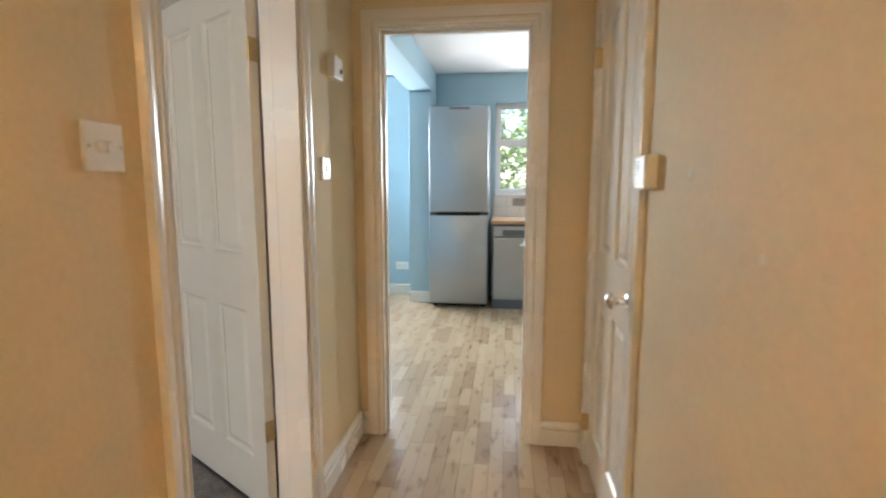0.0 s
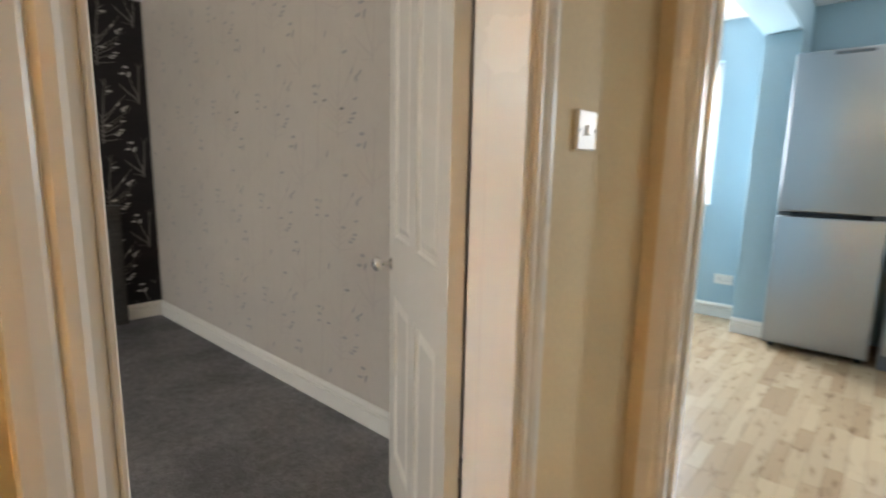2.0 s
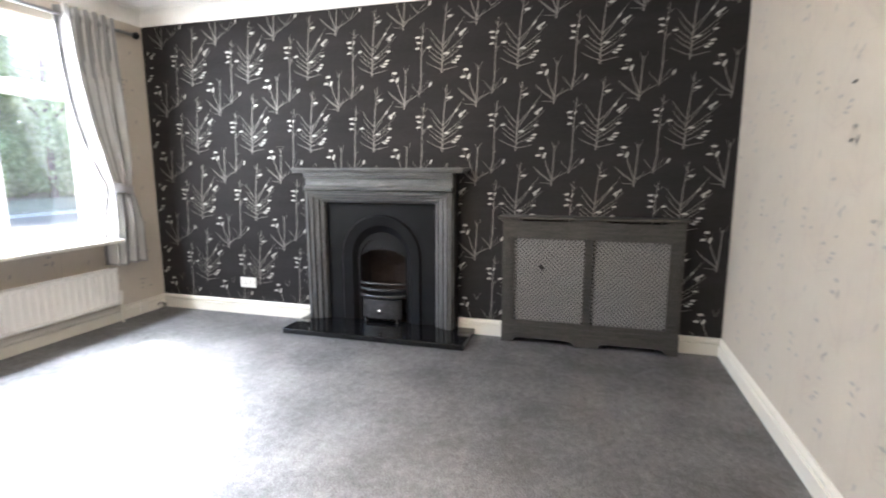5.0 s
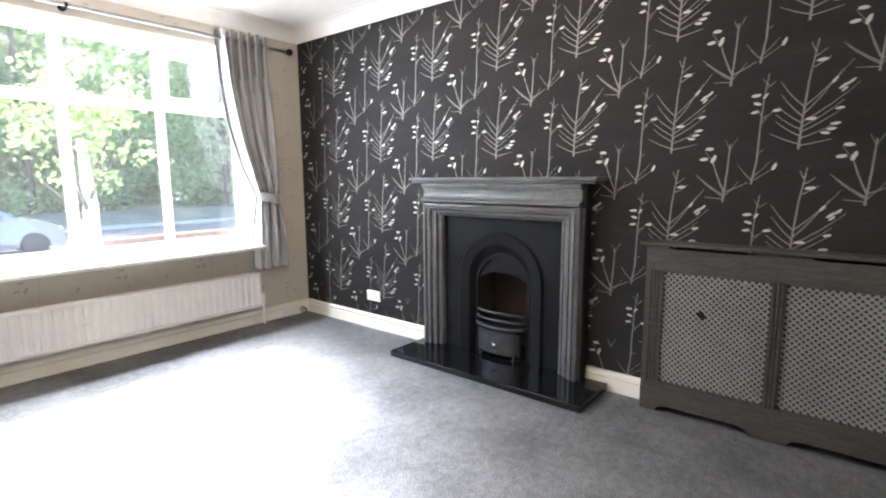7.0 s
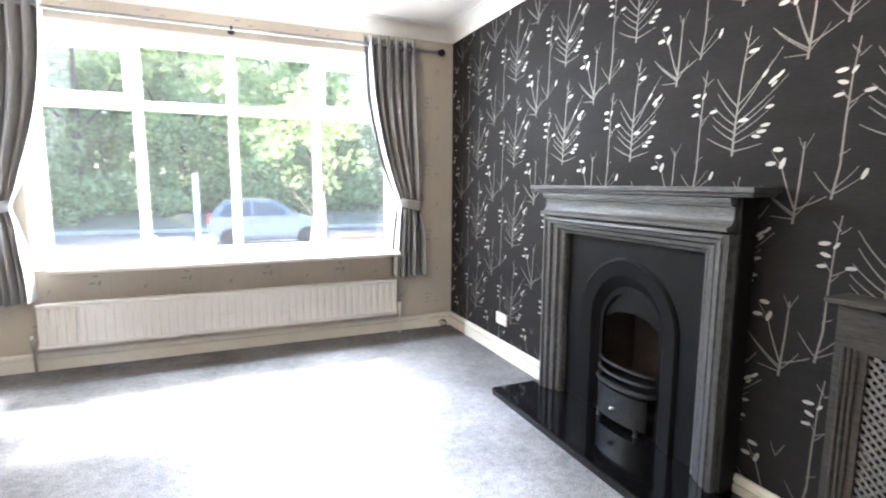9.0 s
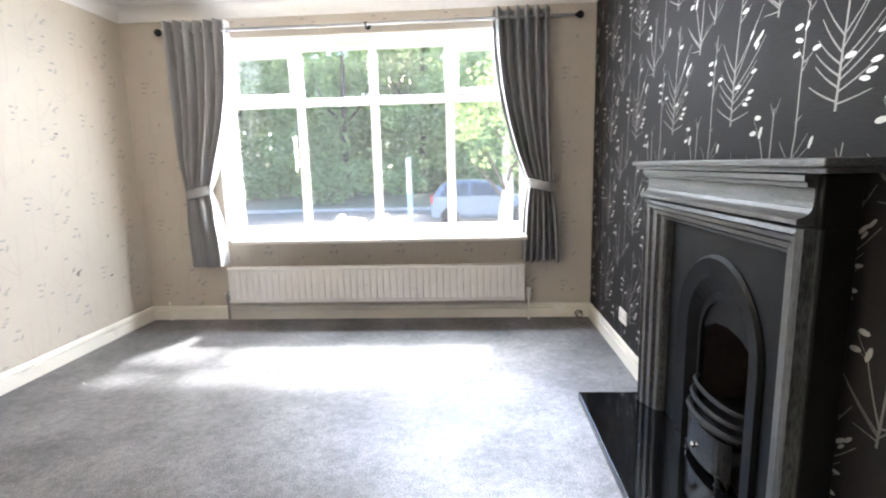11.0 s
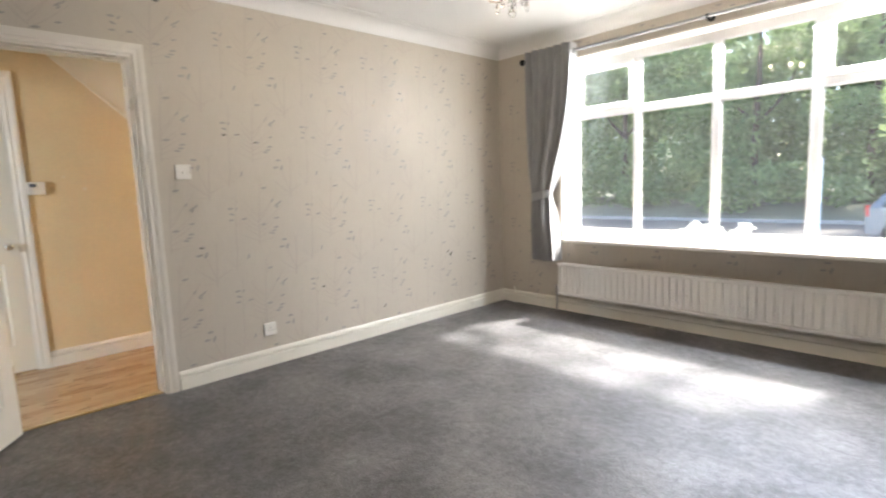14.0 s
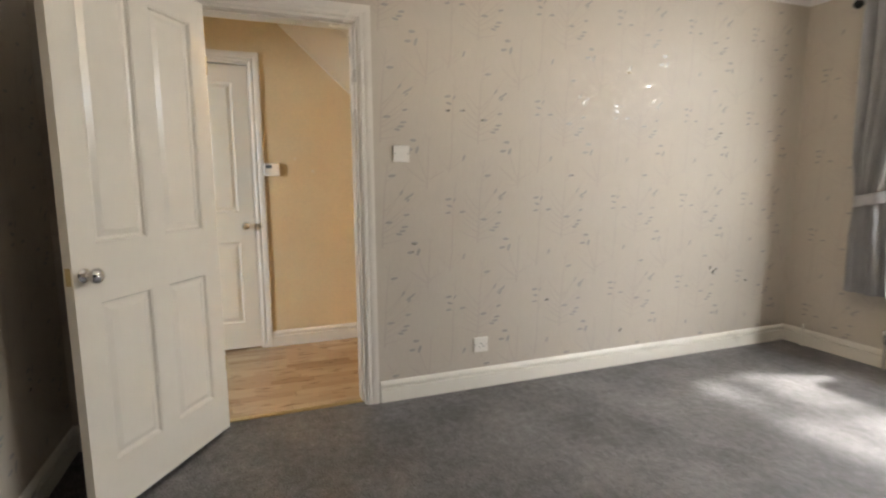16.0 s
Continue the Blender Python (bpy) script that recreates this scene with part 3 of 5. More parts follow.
def panel_door(name, w, h, m, label, knobs=(1, -1), mat=None, knob_z=0.885, knob_in=0.058):
    """A four-panel moulded door. Hinge edge at the origin, leaf along +x, 36 mm thick in y."""
    mat = mat or M_DOOR
    d = thing(name, m, label, "door")
    s, mid = 0.095, 0.09
    cols = [(s, w / 2 - mid / 2), (w / 2 + mid / 2, w - s)]
    rows = [(0.185, 0.785), (0.985, h - 0.105)]
    holes = [(c[0], c[1], r[0], r[1]) for c in cols for r in rows]
    part("leaf", slab("Y", -0.018, 0.018, 0, w, 0, h, holes), mat, d)
    for x0, x1, z0, z1 in holes:
        bm = bmesh.new()
        for s_y in (-1, 1):
            rings = []
            for inset, depth in ((-0.001, 0.016), (0.006, 0.0165), (0.012, 0.008), (0.022, 0.006), (0.044, 0.0135)):
                rings.append([bm.verts.new((x, s_y * depth, z)) for x, z in ((x0 + inset, z0 + inset), (x1 - inset, z0 + inset), (x1 - inset, z1 - inset), (x0 + inset, z1 - inset))])
            for a, b in zip(rings, rings[1:]):
                for i in range(4):
                    bm.faces.new((a[i], a[(i + 1) % 4], b[(i + 1) % 4], b[i]))
            bm.faces.new(rings[-1])
        part("panel", bm, mat, d)
    for side in knobs:
        door_knob(d, w - knob_in, side * 0.018, knob_z, side)
    part("latch_plate", box(w, w + 0.0015, -0.011, 0.011, knob_z - 0.03, knob_z + 0.03), M_BRASS, d, "brass latch plate on the door edge")
    return d


def hinge(parent, z, x=0.0, y=0.018):
    bm = join(lathe([(0.0065, z - 0.04), (0.0065, z + 0.04)], 10, "Z", (x, y, 0)), box(x, x + 0.03, y - 0.0012, y + 0.0006, z - 0.04, z + 0.04), box(x - 0.0018, x - 0.0004, y - 0.034, y - 0.002, z - 0.04, z + 0.04))
    return part("hinge", bm, M_BRASS, parent, "aged brass butt hinge", True)


# the living-room door stands open past square, its hall face to the room
HINGE = (XE - 0.006, DOOR_Y1 - 0.024)
living_door = panel_door("living_room_door", 0.742, 1.975, pose(HINGE[0], HINGE[1], 0.012, 0, 0, 180 - 32.5) @ pose(0.004, 0.020, 0), "white painted four panel door standing wide open", knobs=(1,), knob_in=0.040)
for hz in (0.325, 1.715):
    hinge(living_door, hz, -0.002, 0.014)
cupboard_door = panel_door("cupboard_door", CUP_Y1 - CUP_Y0 - 0.05, 1.99, pose(XR + 0.018, CUP_Y1 - 0.025, 0.008, 0, 0, -90), "closed white painted panel door below the stairs", knobs=(-1,), knob_z=0.895)
for hz in (0.20, 1.77):
    hinge(cupboard_door, hz, 0.0, -0.017)
kitchen_door = panel_door("kitchen_door", 0.72, 1.955, pose(KD_X1 - 0.020, YK + 0.115, 0.008, 0, 0, 84) @ pose(0.0, -0.02, 0), "white painted panel door opened into the kitchen")
for hz in (0.28, 1.68):
    hinge(kitchen_door, hz, -0.01, 0.024)

# ---- window ----


def bar(x0, x1, y0, y1, z0, z1):
    return box(x0, x1, y0, y1, z0, z1, 0.006, 2)


window_1 = thing("window_1", pose(0, 0, 0), "white upvc window with four lights and top vents", "window", kind="structure")
WY = -1.845
FW = 0.055
part("frame", join(bar(WIN_X0, WIN_X1, WY - 0.06, WY, WIN_Z0, WIN_Z0 + 0.085), bar(WIN_X0, WIN_X1, WY - 0.06, WY, WIN_Z1 - 0.075, WIN_Z1), bar(WIN_X0, WIN_X0 + 0.07, WY - 0.0595, WY - 0.0005, WIN_Z0 + 0.08, WIN_Z1 - 0.07), bar(WIN_X1 - 0.07, WIN_X1, WY - 0.0595, WY - 0.0005, WIN_Z0 + 0.08, WIN_Z1 - 0.07)), M_UPVC, window_1)
MULL = [-3.262, -2.648, -2.033]
TZ = 1.775
for mx in MULL:
    part("mullion", bar(mx - 0.026, mx + 0.026, WY - 0.050, WY + 0.002, WIN_Z0 + 0.08, WIN_Z1 - 0.07), M_UPVC, window_1)
EDGES = [WIN_X0 + 0.07, *MULL, WIN_X1 - 0.07]
for i in range(4):
    x0 = EDGES[i] + (0.026 if i else 0)
    x1 = EDGES[i + 1] - (0.026 if i < 3 else 0)
    part("transom", bar(x0 - 0.004, x1 + 0.004, WY - 0.049, WY + 0.001, TZ - 0.026, TZ + 0.026), M_UPVC, window_1)
    vent = i in (0, 3)
    zt0, zt1 = TZ + 0.026, WIN_Z1 - 0.075
    if vent:
        sash = part("sash", join(bar(x0, x1, WY - 0.035, WY + 0.012, zt0, zt0 + 0.042), bar(x0, x1, WY - 0.035, WY + 0.012, zt1 - 0.042, zt1), bar(x0, x0 + 0.042, WY - 0.0345, WY + 0.0115, zt0 + 0.038, zt1 - 0.038), bar(x1 - 0.042, x1, WY - 0.0345, WY + 0.0115, zt0 + 0.038, zt1 - 0.038)), M_UPVC, window_1)
        xm = (x0 + x1) / 2
        part("handle", join(box(xm - 0.016, xm + 0.016, WY + 0.014, WY + 0.030, zt0 + 0.012, zt0 + 0.036, 0.004), box(xm - 0.01, xm + 0.10, WY + 0.030, WY + 0.044, zt0 + 0.016, zt0 + 0.032, 0.006)), M_UPVC, sash, "white lever handle")
    inset = 0.042 if vent else 0.0
    for z0, z1 in ((WIN_Z0 + 0.085, TZ - 0.026), (zt0 + inset, zt1 - inset)):
        ins = inset if z0 > TZ else 0.0
        beads = join(box(x0 + ins, x1 - ins, WY - 0.022, WY - 0.006, z0, z0 + 0.009, 0.003), box(x0 + ins, x1 - ins, WY - 0.022, WY - 0.006, z1 - 0.009, z1, 0.003), box(x0 + ins, x0 + ins + 0.009, WY - 0.0215, WY - 0.0065, z0 + 0.008, z1 - 0.008, 0.003), box(x1 - ins - 0.009, x1 - ins, WY - 0.0215, WY - 0.0065, z0 + 0.008, z1 - 0.008, 0.003))
        part("glazing_bead", beads, M_UPVC, window_1)
        pane = part("pane", box(x0 + ins + 0.004, x1 - ins - 0.004, WY - 0.027, WY - 0.023, z0 + 0.002, z1 - 0.004), M_GLASS, window_1)
        pane.visible_shadow = False
structure("window_sill", box(WIN_X0 + 0.05, WIN_X1 - 0.13, WY - 0.002, -1.465, 0.664, 0.694, 0.009, 3), M_GLOSS, "deep white gloss window board", "window sill", True)
structure("trim_reveal", join(box(WIN_X0, WIN_X0 + 0.012, WY, YS + 0.002, WIN_Z0 + 0.024, WIN_Z1), box(WIN_X1 - 0.012, WIN_X1, WY, YS + 0.002, WIN_Z0 + 0.024, WIN_Z1), box(WIN_X0 + 0.012, WIN_X1 - 0.012, WY, YS + 0.002, WIN_Z1 - 0.012, WIN_Z1)), M_GLOSS, "white painted window reveal", "reveal")

# ---- curtains ----


def curtain(name, top, tie, foot, folds, phase, label, group):
    """A pleated curtain on eyelets, drawn in at a tieback. top, tie, foot: (x inner, x outer) at those heights."""
    zt, zm, zb = 2.365, 1.075, 0.475
    cloth, lin = bmesh.new(), bmesh.new()
    nu, nv = folds * 14, 46
    c = thing(name, pose((top[0] + top[1]) / 2, -1.587, zb), label, "curtain", group)
    ox = (top[0] + top[1]) / 2
    grid, back = [], []
    for j in range(nv + 1):
        z = zt + (zb - zt) * j / nv
        if z > zm:
            s = (zt - z) / (zt - zm)
            e = s ** 2.2
            a, b = top[0] + (tie[0] - top[0]) * e, top[1] + (tie[1] - top[1]) * (s ** 1.6)
        else:
            s = (zm - z) / (zm - zb)
            e = math.sin(s * math.pi / 2) ** 0.7
            a, b = tie[0] + (foot[0] - tie[0]) * e, tie[1] + (foot[1] - tie[1]) * e
        squeeze = min(1.0, 0.38 + abs(z - zm) * 2.4)
        row, row2 = [], []
        for i in range(nu + 1):
            u = i / nu
            w = math.cos(2 * math.pi * folds * u + phase)
            w2 = 0.3 * math.sin(2 * math.pi * folds * 0.43 * u + 1.7 * phase + z * 1.1)
            deep = 0.066 * squeeze
            y = deep * (w + w2 * min(1, (zt - z) * 1.5))
            x = a + (b - a) * u + 0.012 * math.sin(2 * math.pi * folds * u + phase + 1.3) * squeeze
            bulge = 0.02 * math.exp(-((z - zm) / 0.25) ** 2) * math.sin(math.pi * u)
            row.append(cloth.verts.new((x - ox, y + bulge, z - zb + 0.004 * math.sin(9 * u + phase))))
            row2.append(lin.verts.new((x - ox, y + bulge - 0.005, z - zb + 0.004 * math.sin(9 * u + phase) + (0.012 if j == nv else 0))))
        grid.append(row), back.append(row2)
    for g, bm in ((grid, cloth), (back, lin)):
        for r, s in zip(g, g[1:]):
            for i in range(nu):
                bm.faces.new((r[i], r[i + 1], s[i + 1], s[i]))
    # turned-in leading edge, which shows the pale lining
    part("cloth", cloth, M_CURTAIN, c, smooth=True)
    part("lining", lin, M_LINING, c, "pale lining at the back", smooth=True)
    lo, hi = sorted(tie)
    band = bmesh.new()
    rings = []
    n = 26
    for k in range(n):
        a = 2 * math.pi * k / n
        x, y = (lo + hi) / 2 - ox + (hi - lo) * 0.54 * math.cos(a), 0.008 + 0.058 * math.sin(a)
        tilt = 0.022 * math.cos(a) * (1 if tie[1] < tie[0] else -1)
        rings.append([band.verts.new((x * q + (1 - q) * ((lo + hi) / 2 - ox), y * q, zm - zb + tilt + h)) for q, h in ((1, 0.036), (1.015, 0), (1, -0.036), (0.96, -0.034), (0.96, 0.034))])
    for k in range(n):
        a, b = rings[k], rings[(k + 1) % n]
        for i in range(5):
            band.faces.new((a[i], a[(i + 1) % 5], b[(i + 1) % 5], b[i]))
    part("tieback", band, M_CURTAIN, c, "grey cloth tieback", smooth=True)
    for i in range(folds):
        u = (i + 0.25) / folds
        x = top[0] + (top[1] - top[0]) * u - ox
        part("eyelet", lathe([(0.018, -0.004), (0.026, -0.004), (0.026, 0.004), (0.018, 0.004)], 16, "X", (x, 0, 2.298 - zb)), M_STEEL, c, "pewter eyelet ring", True)
    return c


curtain("curtain", (-1.60, -1.135), (-1.345, -1.150), (-1.42, -1.165), 6, 0.6, "grey lined eyelet curtain tied back beside the window", "window curtains")
curtain("curtain", (-3.60, -4.02), (-3.865, -4.045), (-3.815, -4.105), 6, 2.1, "grey lined eyelet curtain gathered in a tieback", "window curtains")

curtain_pole = thing("curtain_pole", pose(0, -1.587, 2.298), "dark pewter curtain pole with ball finials", "curtain pole")
part("pole", tube([(-4.20, 0, 0), (-1.09, 0, 0)], 0.0125, 14), M_STEEL, curtain_pole, smooth=True)
for s, x in ((-1, -4.20), (1, -1.09)):
    part("finial", lathe([(0.013, 0), (0.013, s * 0.012), (0.020, s * 0.018), (0.029, s * 0.034), (0.029, s * 0.044), (0.020, s * 0.060), (0.006, s * 0.066)], 18, "X", (x, 0, 0)), M_BLACKMETAL, curtain_pole, "black ball finial", True)
for x in (-3.98, -2.66, -1.20):
    part("bracket", join(tube([(x, -0.081, 0), (x, 0, -0.006)], 0.007, 8), lathe([(0.024, -0.081), (0.024, -0.076), (0.012, -0.072)], 16, "Y", (x, 0, 0)), lathe([(0.0125, -0.009), (0.017, -0.009), (0.017, 0.009), (0.0125, 0.009)], 14, "X", (x, 0, 0)), tube([(x, 0, -0.014), (x, 0, -0.032)], 0.007, 8)), M_BLACKMETAL, curtain_pole, "black wall bracket", True)
for x in (-4.075, -1.135):
    pts = [(0.0, 0.0, 0)] + [(0.0, 0.03 + 0.022 * math.sin(a), 0.028 - 0.028 * math.cos(a)) for a in np.linspace(0, 4.6, 14)]
    single("curtain_hook", join(tube(pts, 0.005, 8), lathe([(0.016, 0), (0.016, 0.005), (0.008, 0.008)], 14, "Y"), tube([(0, 0.02, 0.0), (-0.02, 0.04, 0.014), (-0.024, 0.046, 0.04)], 0.004, 8)), M_STEEL, "small pewter scrolled holdback hook", "curtain hook", pose(x, YS, 1.095), "holdback hooks", smooth=True)

# ---- radiator below the window ----
radiator = thing("radiator", pose(0, 0, 0), "long white ribbed panel radiator below the window", "radiator")
RX0, RX1, RZ0, RZ1, RY = -3.835, -1.425, 0.165, 0.462, -1.556
pitch = (RX1 - RX0 - 0.05) / 44
prof = [(RX0, RY - 0.012), (RX0 + 0.006, RY - 0.002), (RX0 + 0.022, RY)]
for k in range(44):
    b = RX0 + 0.025 + k * pitch
    prof += [(b + pitch * 0.10, RY), (b + pitch * 0.22, RY - 0.010), (b + pitch * 0.50, RY - 0.011), (b + pitch * 0.62, RY)]
prof += [(RX1 - 0.022, RY), (RX1 - 0.006, RY - 0.002), (RX1, RY - 0.012), (RX1, RY - 0.022), (RX0, RY - 0.022)]
part("front_panel", prism(prof, "Z", RZ0 + 0.028, RZ1 - 0.028), M_RAD, radiator)
part("seam", join(box(RX0, RX1, RY - 0.022, RY + 0.002, RZ1 - 0.028, RZ1, 0.008, 2), box(RX0, RX1, RY - 0.022, RY + 0.002, RZ0, RZ0 + 0.028, 0.008, 2)), M_RAD, radiator)
part("rear_panel", join(box(RX0 + 0.01, RX1 - 0.01, YS + 0.03, YS + 0.048, RZ0 + 0.005, RZ1 - 0.005, 0.006), box(RX0 + 0.02, RX1 - 0.02, YS + 0.048, RY - 0.022, RZ1 - 0.055, RZ1 - 0.04), box(RX0 + 0.02, RX1 - 0.02, YS + 0.048, RY - 0.022, RZ0 + 0.04, RZ0 + 0.05)), M_RAD, radiator)
for x in (RX0 + 0.25, -2.63, RX1 - 0.25):
    part("bracket", box(x - 0.015, x + 0.015, YS, YS + 0.032, RZ0 + 0.03, RZ1 - 0.04), M_RAD, radiator)
for x, s, mt in ((RX0, -1, M_PLASTIC), (RX1, 1, M_CHROME)):
    part("pipe", tube([(x + s * 0.035, -1.60, 0.0), (x + s * 0.035, -1.60, 0.20), (x, -1.60, 0.205)], 0.0085, 10), M_SKIRT if s < 0 else M_STEEL, radiator, smooth=True)
    part("valve", lathe([(0.012, 0.170), (0.017, 0.178), (0.017, 0.205), (0.020, 0.21), (0.022, 0.250), (0.018, 0.262), (0.006, 0.264)], 18, "Z", (x + s * 0.035, -1.60, 0)), mt, radiator, "radiator valve", True)

# ---- fireplace ----
FY = 0.475
fireplace = thing("fireplace", pose(XW, FY, 0), "grey waxed wooden surround with black cast iron arch insert", "fireplace")
HH = 0.045
part("mantel_shelf", join(box(0, 0.150, -0.690, 0.690, 1.216, 1.236, 0.004, 2), box(0, 0.134, -0.676, 0.676, 1.2, 1.216, 0.004, 2)), M_GREYWOOD, fireplace)
FRIEZE = [(0, 1.196), (0.128, 1.196), (0.128, 1.180), (0.119, 1.176), (0.119, 1.166), (0.100, 1.162), (0.100, 1.128), (0.103, 1.112), (0.110, 1.100), (0.121, 1.093), (0.133, 1.090), (0.138, 1.086), (0.138, 1.074), (0.124, 1.070), (0, 1.070)]
part("frieze", along(FRIEZE, (0, -0.590, 0), (0, 0.590, 0), (1, 0)), M_GREYWOOD, fireplace)
# core and side boards are much darker than the grey front
part("frieze_back", box(0, 0.094, -0.612, 0.612, 1.062, 1.196, 0.003), M_DARKWOOD, fireplace, "near black core")
# moulded architrave round the opening: steps from the outer edge inwards
BANDS = [(0.600, 0.086), (0.590, 0.086), (0.587, 0.116), (0.566, 0.122), (0.561, 0.104), (0.556, 0.104), (0.552, 0.114), (0.530, 0.110), (0.525, 0.088), (0.520, 0.088), (0.515, 0.098), (0.488, 0.092), (0.483, 0.070), (0.478, 0.070), (0.474, 0.078), (0.456, 0.070), (0.450, 0.058), (0.450, 0.0), (0.600, 0.0)]
for s in (-1, 1):
    part("jamb", prism([(x, s * y) for y, x in BANDS], "Z", HH, 1.062 if s else 0), M_GREYWOOD_V, fireplace)
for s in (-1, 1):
    part("side_board", box(0, 0.084, s * 0.6005, s * 0.609, HH, 1.062, 0.002), M_DARKWOOD, fireplace, "near black side board")
LINTEL = [(x + 0.0006, 0.975 + (y - 0.450) * 0.62) for y, x in BANDS]
part("lintel", along(LINTEL, (0, -0.5615, 0), (0, 0.5615, 0), (1, 0)), M_GREYWOOD, fireplace)



def arch_line(half, spring, foot, n=18):
    """An arched outline from the foot on one side over the top to the other foot."""
    pts = [(-half, foot), (-half, (foot + spring) / 2)]
    pts += [(-half * math.cos(math.pi * k / n), spring + half * math.sin(math.pi * k / n)) for k in range(n + 1)]
    return pts + [(half, (foot + spring) / 2), (half, foot)]


def band_between(outer, inner, x_outer, x_inner, depth):
    """A solid ring between two outlines with equal counts, standing off a wall."""
    bm = bmesh.new()
    rows = []
    for line, x in ((outer, x_outer), (inner, x_inner)):
        rows.append([bm.verts.new((x, y, z)) for y, z in line])
    for line in (inner, outer):
        rows.append([bm.verts.new((depth, y, z)) for y, z in line])
    for a, b in ((0, 1), (1, 2), (2, 3), (3, 0)):
        for i in range(len(outer) - 1):
            bm.faces.new((rows[a][i], rows[a][i + 1], rows[b][i + 1], rows[b][i]))
    return bm


A1, A2, A3 = arch_line(0.315, 0.560, HH), arch_line(0.242, 0.560, HH), arch_line(0.190, 0.520, HH)
n = len(A1)
rect = [(-0.45, HH), (-0.45, 0.40)] + [(-0.45 + 0.9 * k / (n - 5), 0.975) for k in range(n - 4)] + [(0.45, 0.40), (0.45, HH)]
rect[2], rect[-3] = (-0.45, 0.975), (0.45, 0.975)
insert = part("insert", band_between(rect, A1, 0.030, 0.030, 0.004), M_IRON, fireplace, "black cast iron fire insert")
part("arch_moulding", band_between(A1, A2, 0.046, 0.034, 0.006), M_IRON, insert)
part("arch_bead", band_between(arch_line(0.326, 0.562, HH), A1, 0.034, 0.046, 0.028), M_IRON, insert)
part("inner_arch", band_between(A2, A3, 0.034, -0.02, 0.0), M_IRON, insert)
part("smoke_hood", prism([(-0.186, 0.60), (-0.186, 0.555), (-0.10, 0.600), (0.0, 0.612), (0.10, 0.600), (0.186, 0.555), (0.186, 0.60), (0.13, 0.685), (0.0, 0.715), (-0.13, 0.685)], "X", -0.028, -0.012), M_IRON, insert)
part("firebox", join(box(-0.255, -0.24, -0.22, 0.22, 0.02, 0.79), box(-0.24, -0.002, -0.22, -0.205, 0.02, 0.79), box(-0.24, -0.002, 0.205, 0.22, 0.02, 0.79), box(-0.24, -0.002, -0.205, 0.205, 0.775, 0.79), box(-0.24, 0.0, -0.205, 0.205, 0.02, HH)), M_SOOT, insert, "soot blackened firebrick")
grate = part("grate", join(box(-0.20, 0.02, -0.185, 0.185, 0.232, 0.245), box(0.02, 0.032, -0.16, 0.16, HH, 0.235, 0.004)), M_IRON, insert)
for z, d, r in ((0.345, 0.050, 0.0085), (0.300, 0.066, 0.0095), (0.252, 0.078, 0.013)):
    part("grate_bar", tube([(0.0 + d * math.sin(math.pi * k / 16), -0.182 * math.cos(math.pi * k / 16), z) for k in range(17)], r, 8), M_IRON_W, grate, "worn bowed iron bar", True)
bow = [(0.025 + 0.05 * math.sin(math.pi * k / 14), -0.165 * math.cos(math.pi * k / 14)) for k in range(15)]
ash = part("ash_pan_cover", prism(bow, "Z", 0.075, 0.225), M_IRON_W, grate, "worn bowed ash pan cover")
part("cover_knob", lathe([(0.012, 0.072), (0.008, 0.082), (0.014, 0.092), (0.004, 0.100)], 12, "X", (0, 0.0, 0.135)), M_CHROME, ash, "bright metal knob", True)
for s in (-1, 1):
    part("grate_foot", lathe([(0.016, HH), (0.010, 0.055), (0.014, 0.085)], 10, "Z", (0.05, s * 0.13, 0)), M_IRON_W, grate, "", True)
single("hearth", join(box(0.0, 0.395, -0.66, 0.745, 0.0, 0.042, 0.006, 2)), M_GRANITE, "polished black granite hearth slab on the carpet", "hearth", pose(XW + 0.003, FY, 0.002))

# ---- radiator cover ----
CY0, CY1, CX = 1.432, 2.606, 0.105
cover = thing("radiator_cover", pose(XW, 0, 0), "grey stained wooden radiator cover with lattice grilles", "radiator cover")
part("top", box(0, CX + 0.022, CY0 - 0.032, CY1 + 0.024, 0.888, 0.906, 0.004, 2), M_COVERWOOD, cover)
G = [(1.520, 1.988), (2.046, 2.520)]
GZ0, GZ1 = 0.168, 0.752
part("front_frame", slab("X", CX - 0.018, CX, CY0, CY1, 0.13, 0.865, [(a, b, GZ0, GZ1) for a, b in G]), M_COVERWOOD, cover)
scal = []
for k in range(0, 2):
    a, b = (CY0 + 0.0, (CY0 + CY1) / 2) if k == 0 else ((CY0 + CY1) / 2, CY1)
    w = b - a
    scal += [(a, 0.003), (a + 0.075, 0.003), (a + 0.085, 0.022), (a + 0.105, 0.034), (a + 0.14, 0.040), (b - 0.14, 0.040), (b - 0.105, 0.034), (b - 0.085, 0.022), (b - 0.075, 0.003), (b, 0.003)]
part("plinth_board", prism(scal + [(CY1, 0.13), (CY0, 0.13)], "X", CX - 0.016, CX + 0.004), M_COVERWOOD, cover)
slots = []
for a, b in ((CY0, (CY0 + CY1) / 2), ((CY0 + CY1) / 2, CY1)):
    slots += [(a, 0.888), (a + 0.10, 0.888), (a + 0.115, 0.876), (a + 0.14, 0.872), (b - 0.14, 0.872), (b - 0.115, 0.876), (b - 0.10, 0.888), (b, 0.888)]
part("top_rail", prism(slots + [(CY1, 0.858), (CY0, 0.858)], "X", CX - 0.0175, CX + 0.0015), M_COVERWOOD, cover)
for y0, y1 in ((CY0, CY0 + 0.016), (CY1 - 0.016, CY1)):
    part("side_panel", box(0, CX - 0.018, y0, y1, 0.003, 0.888), M_COVERWOOD, cover)
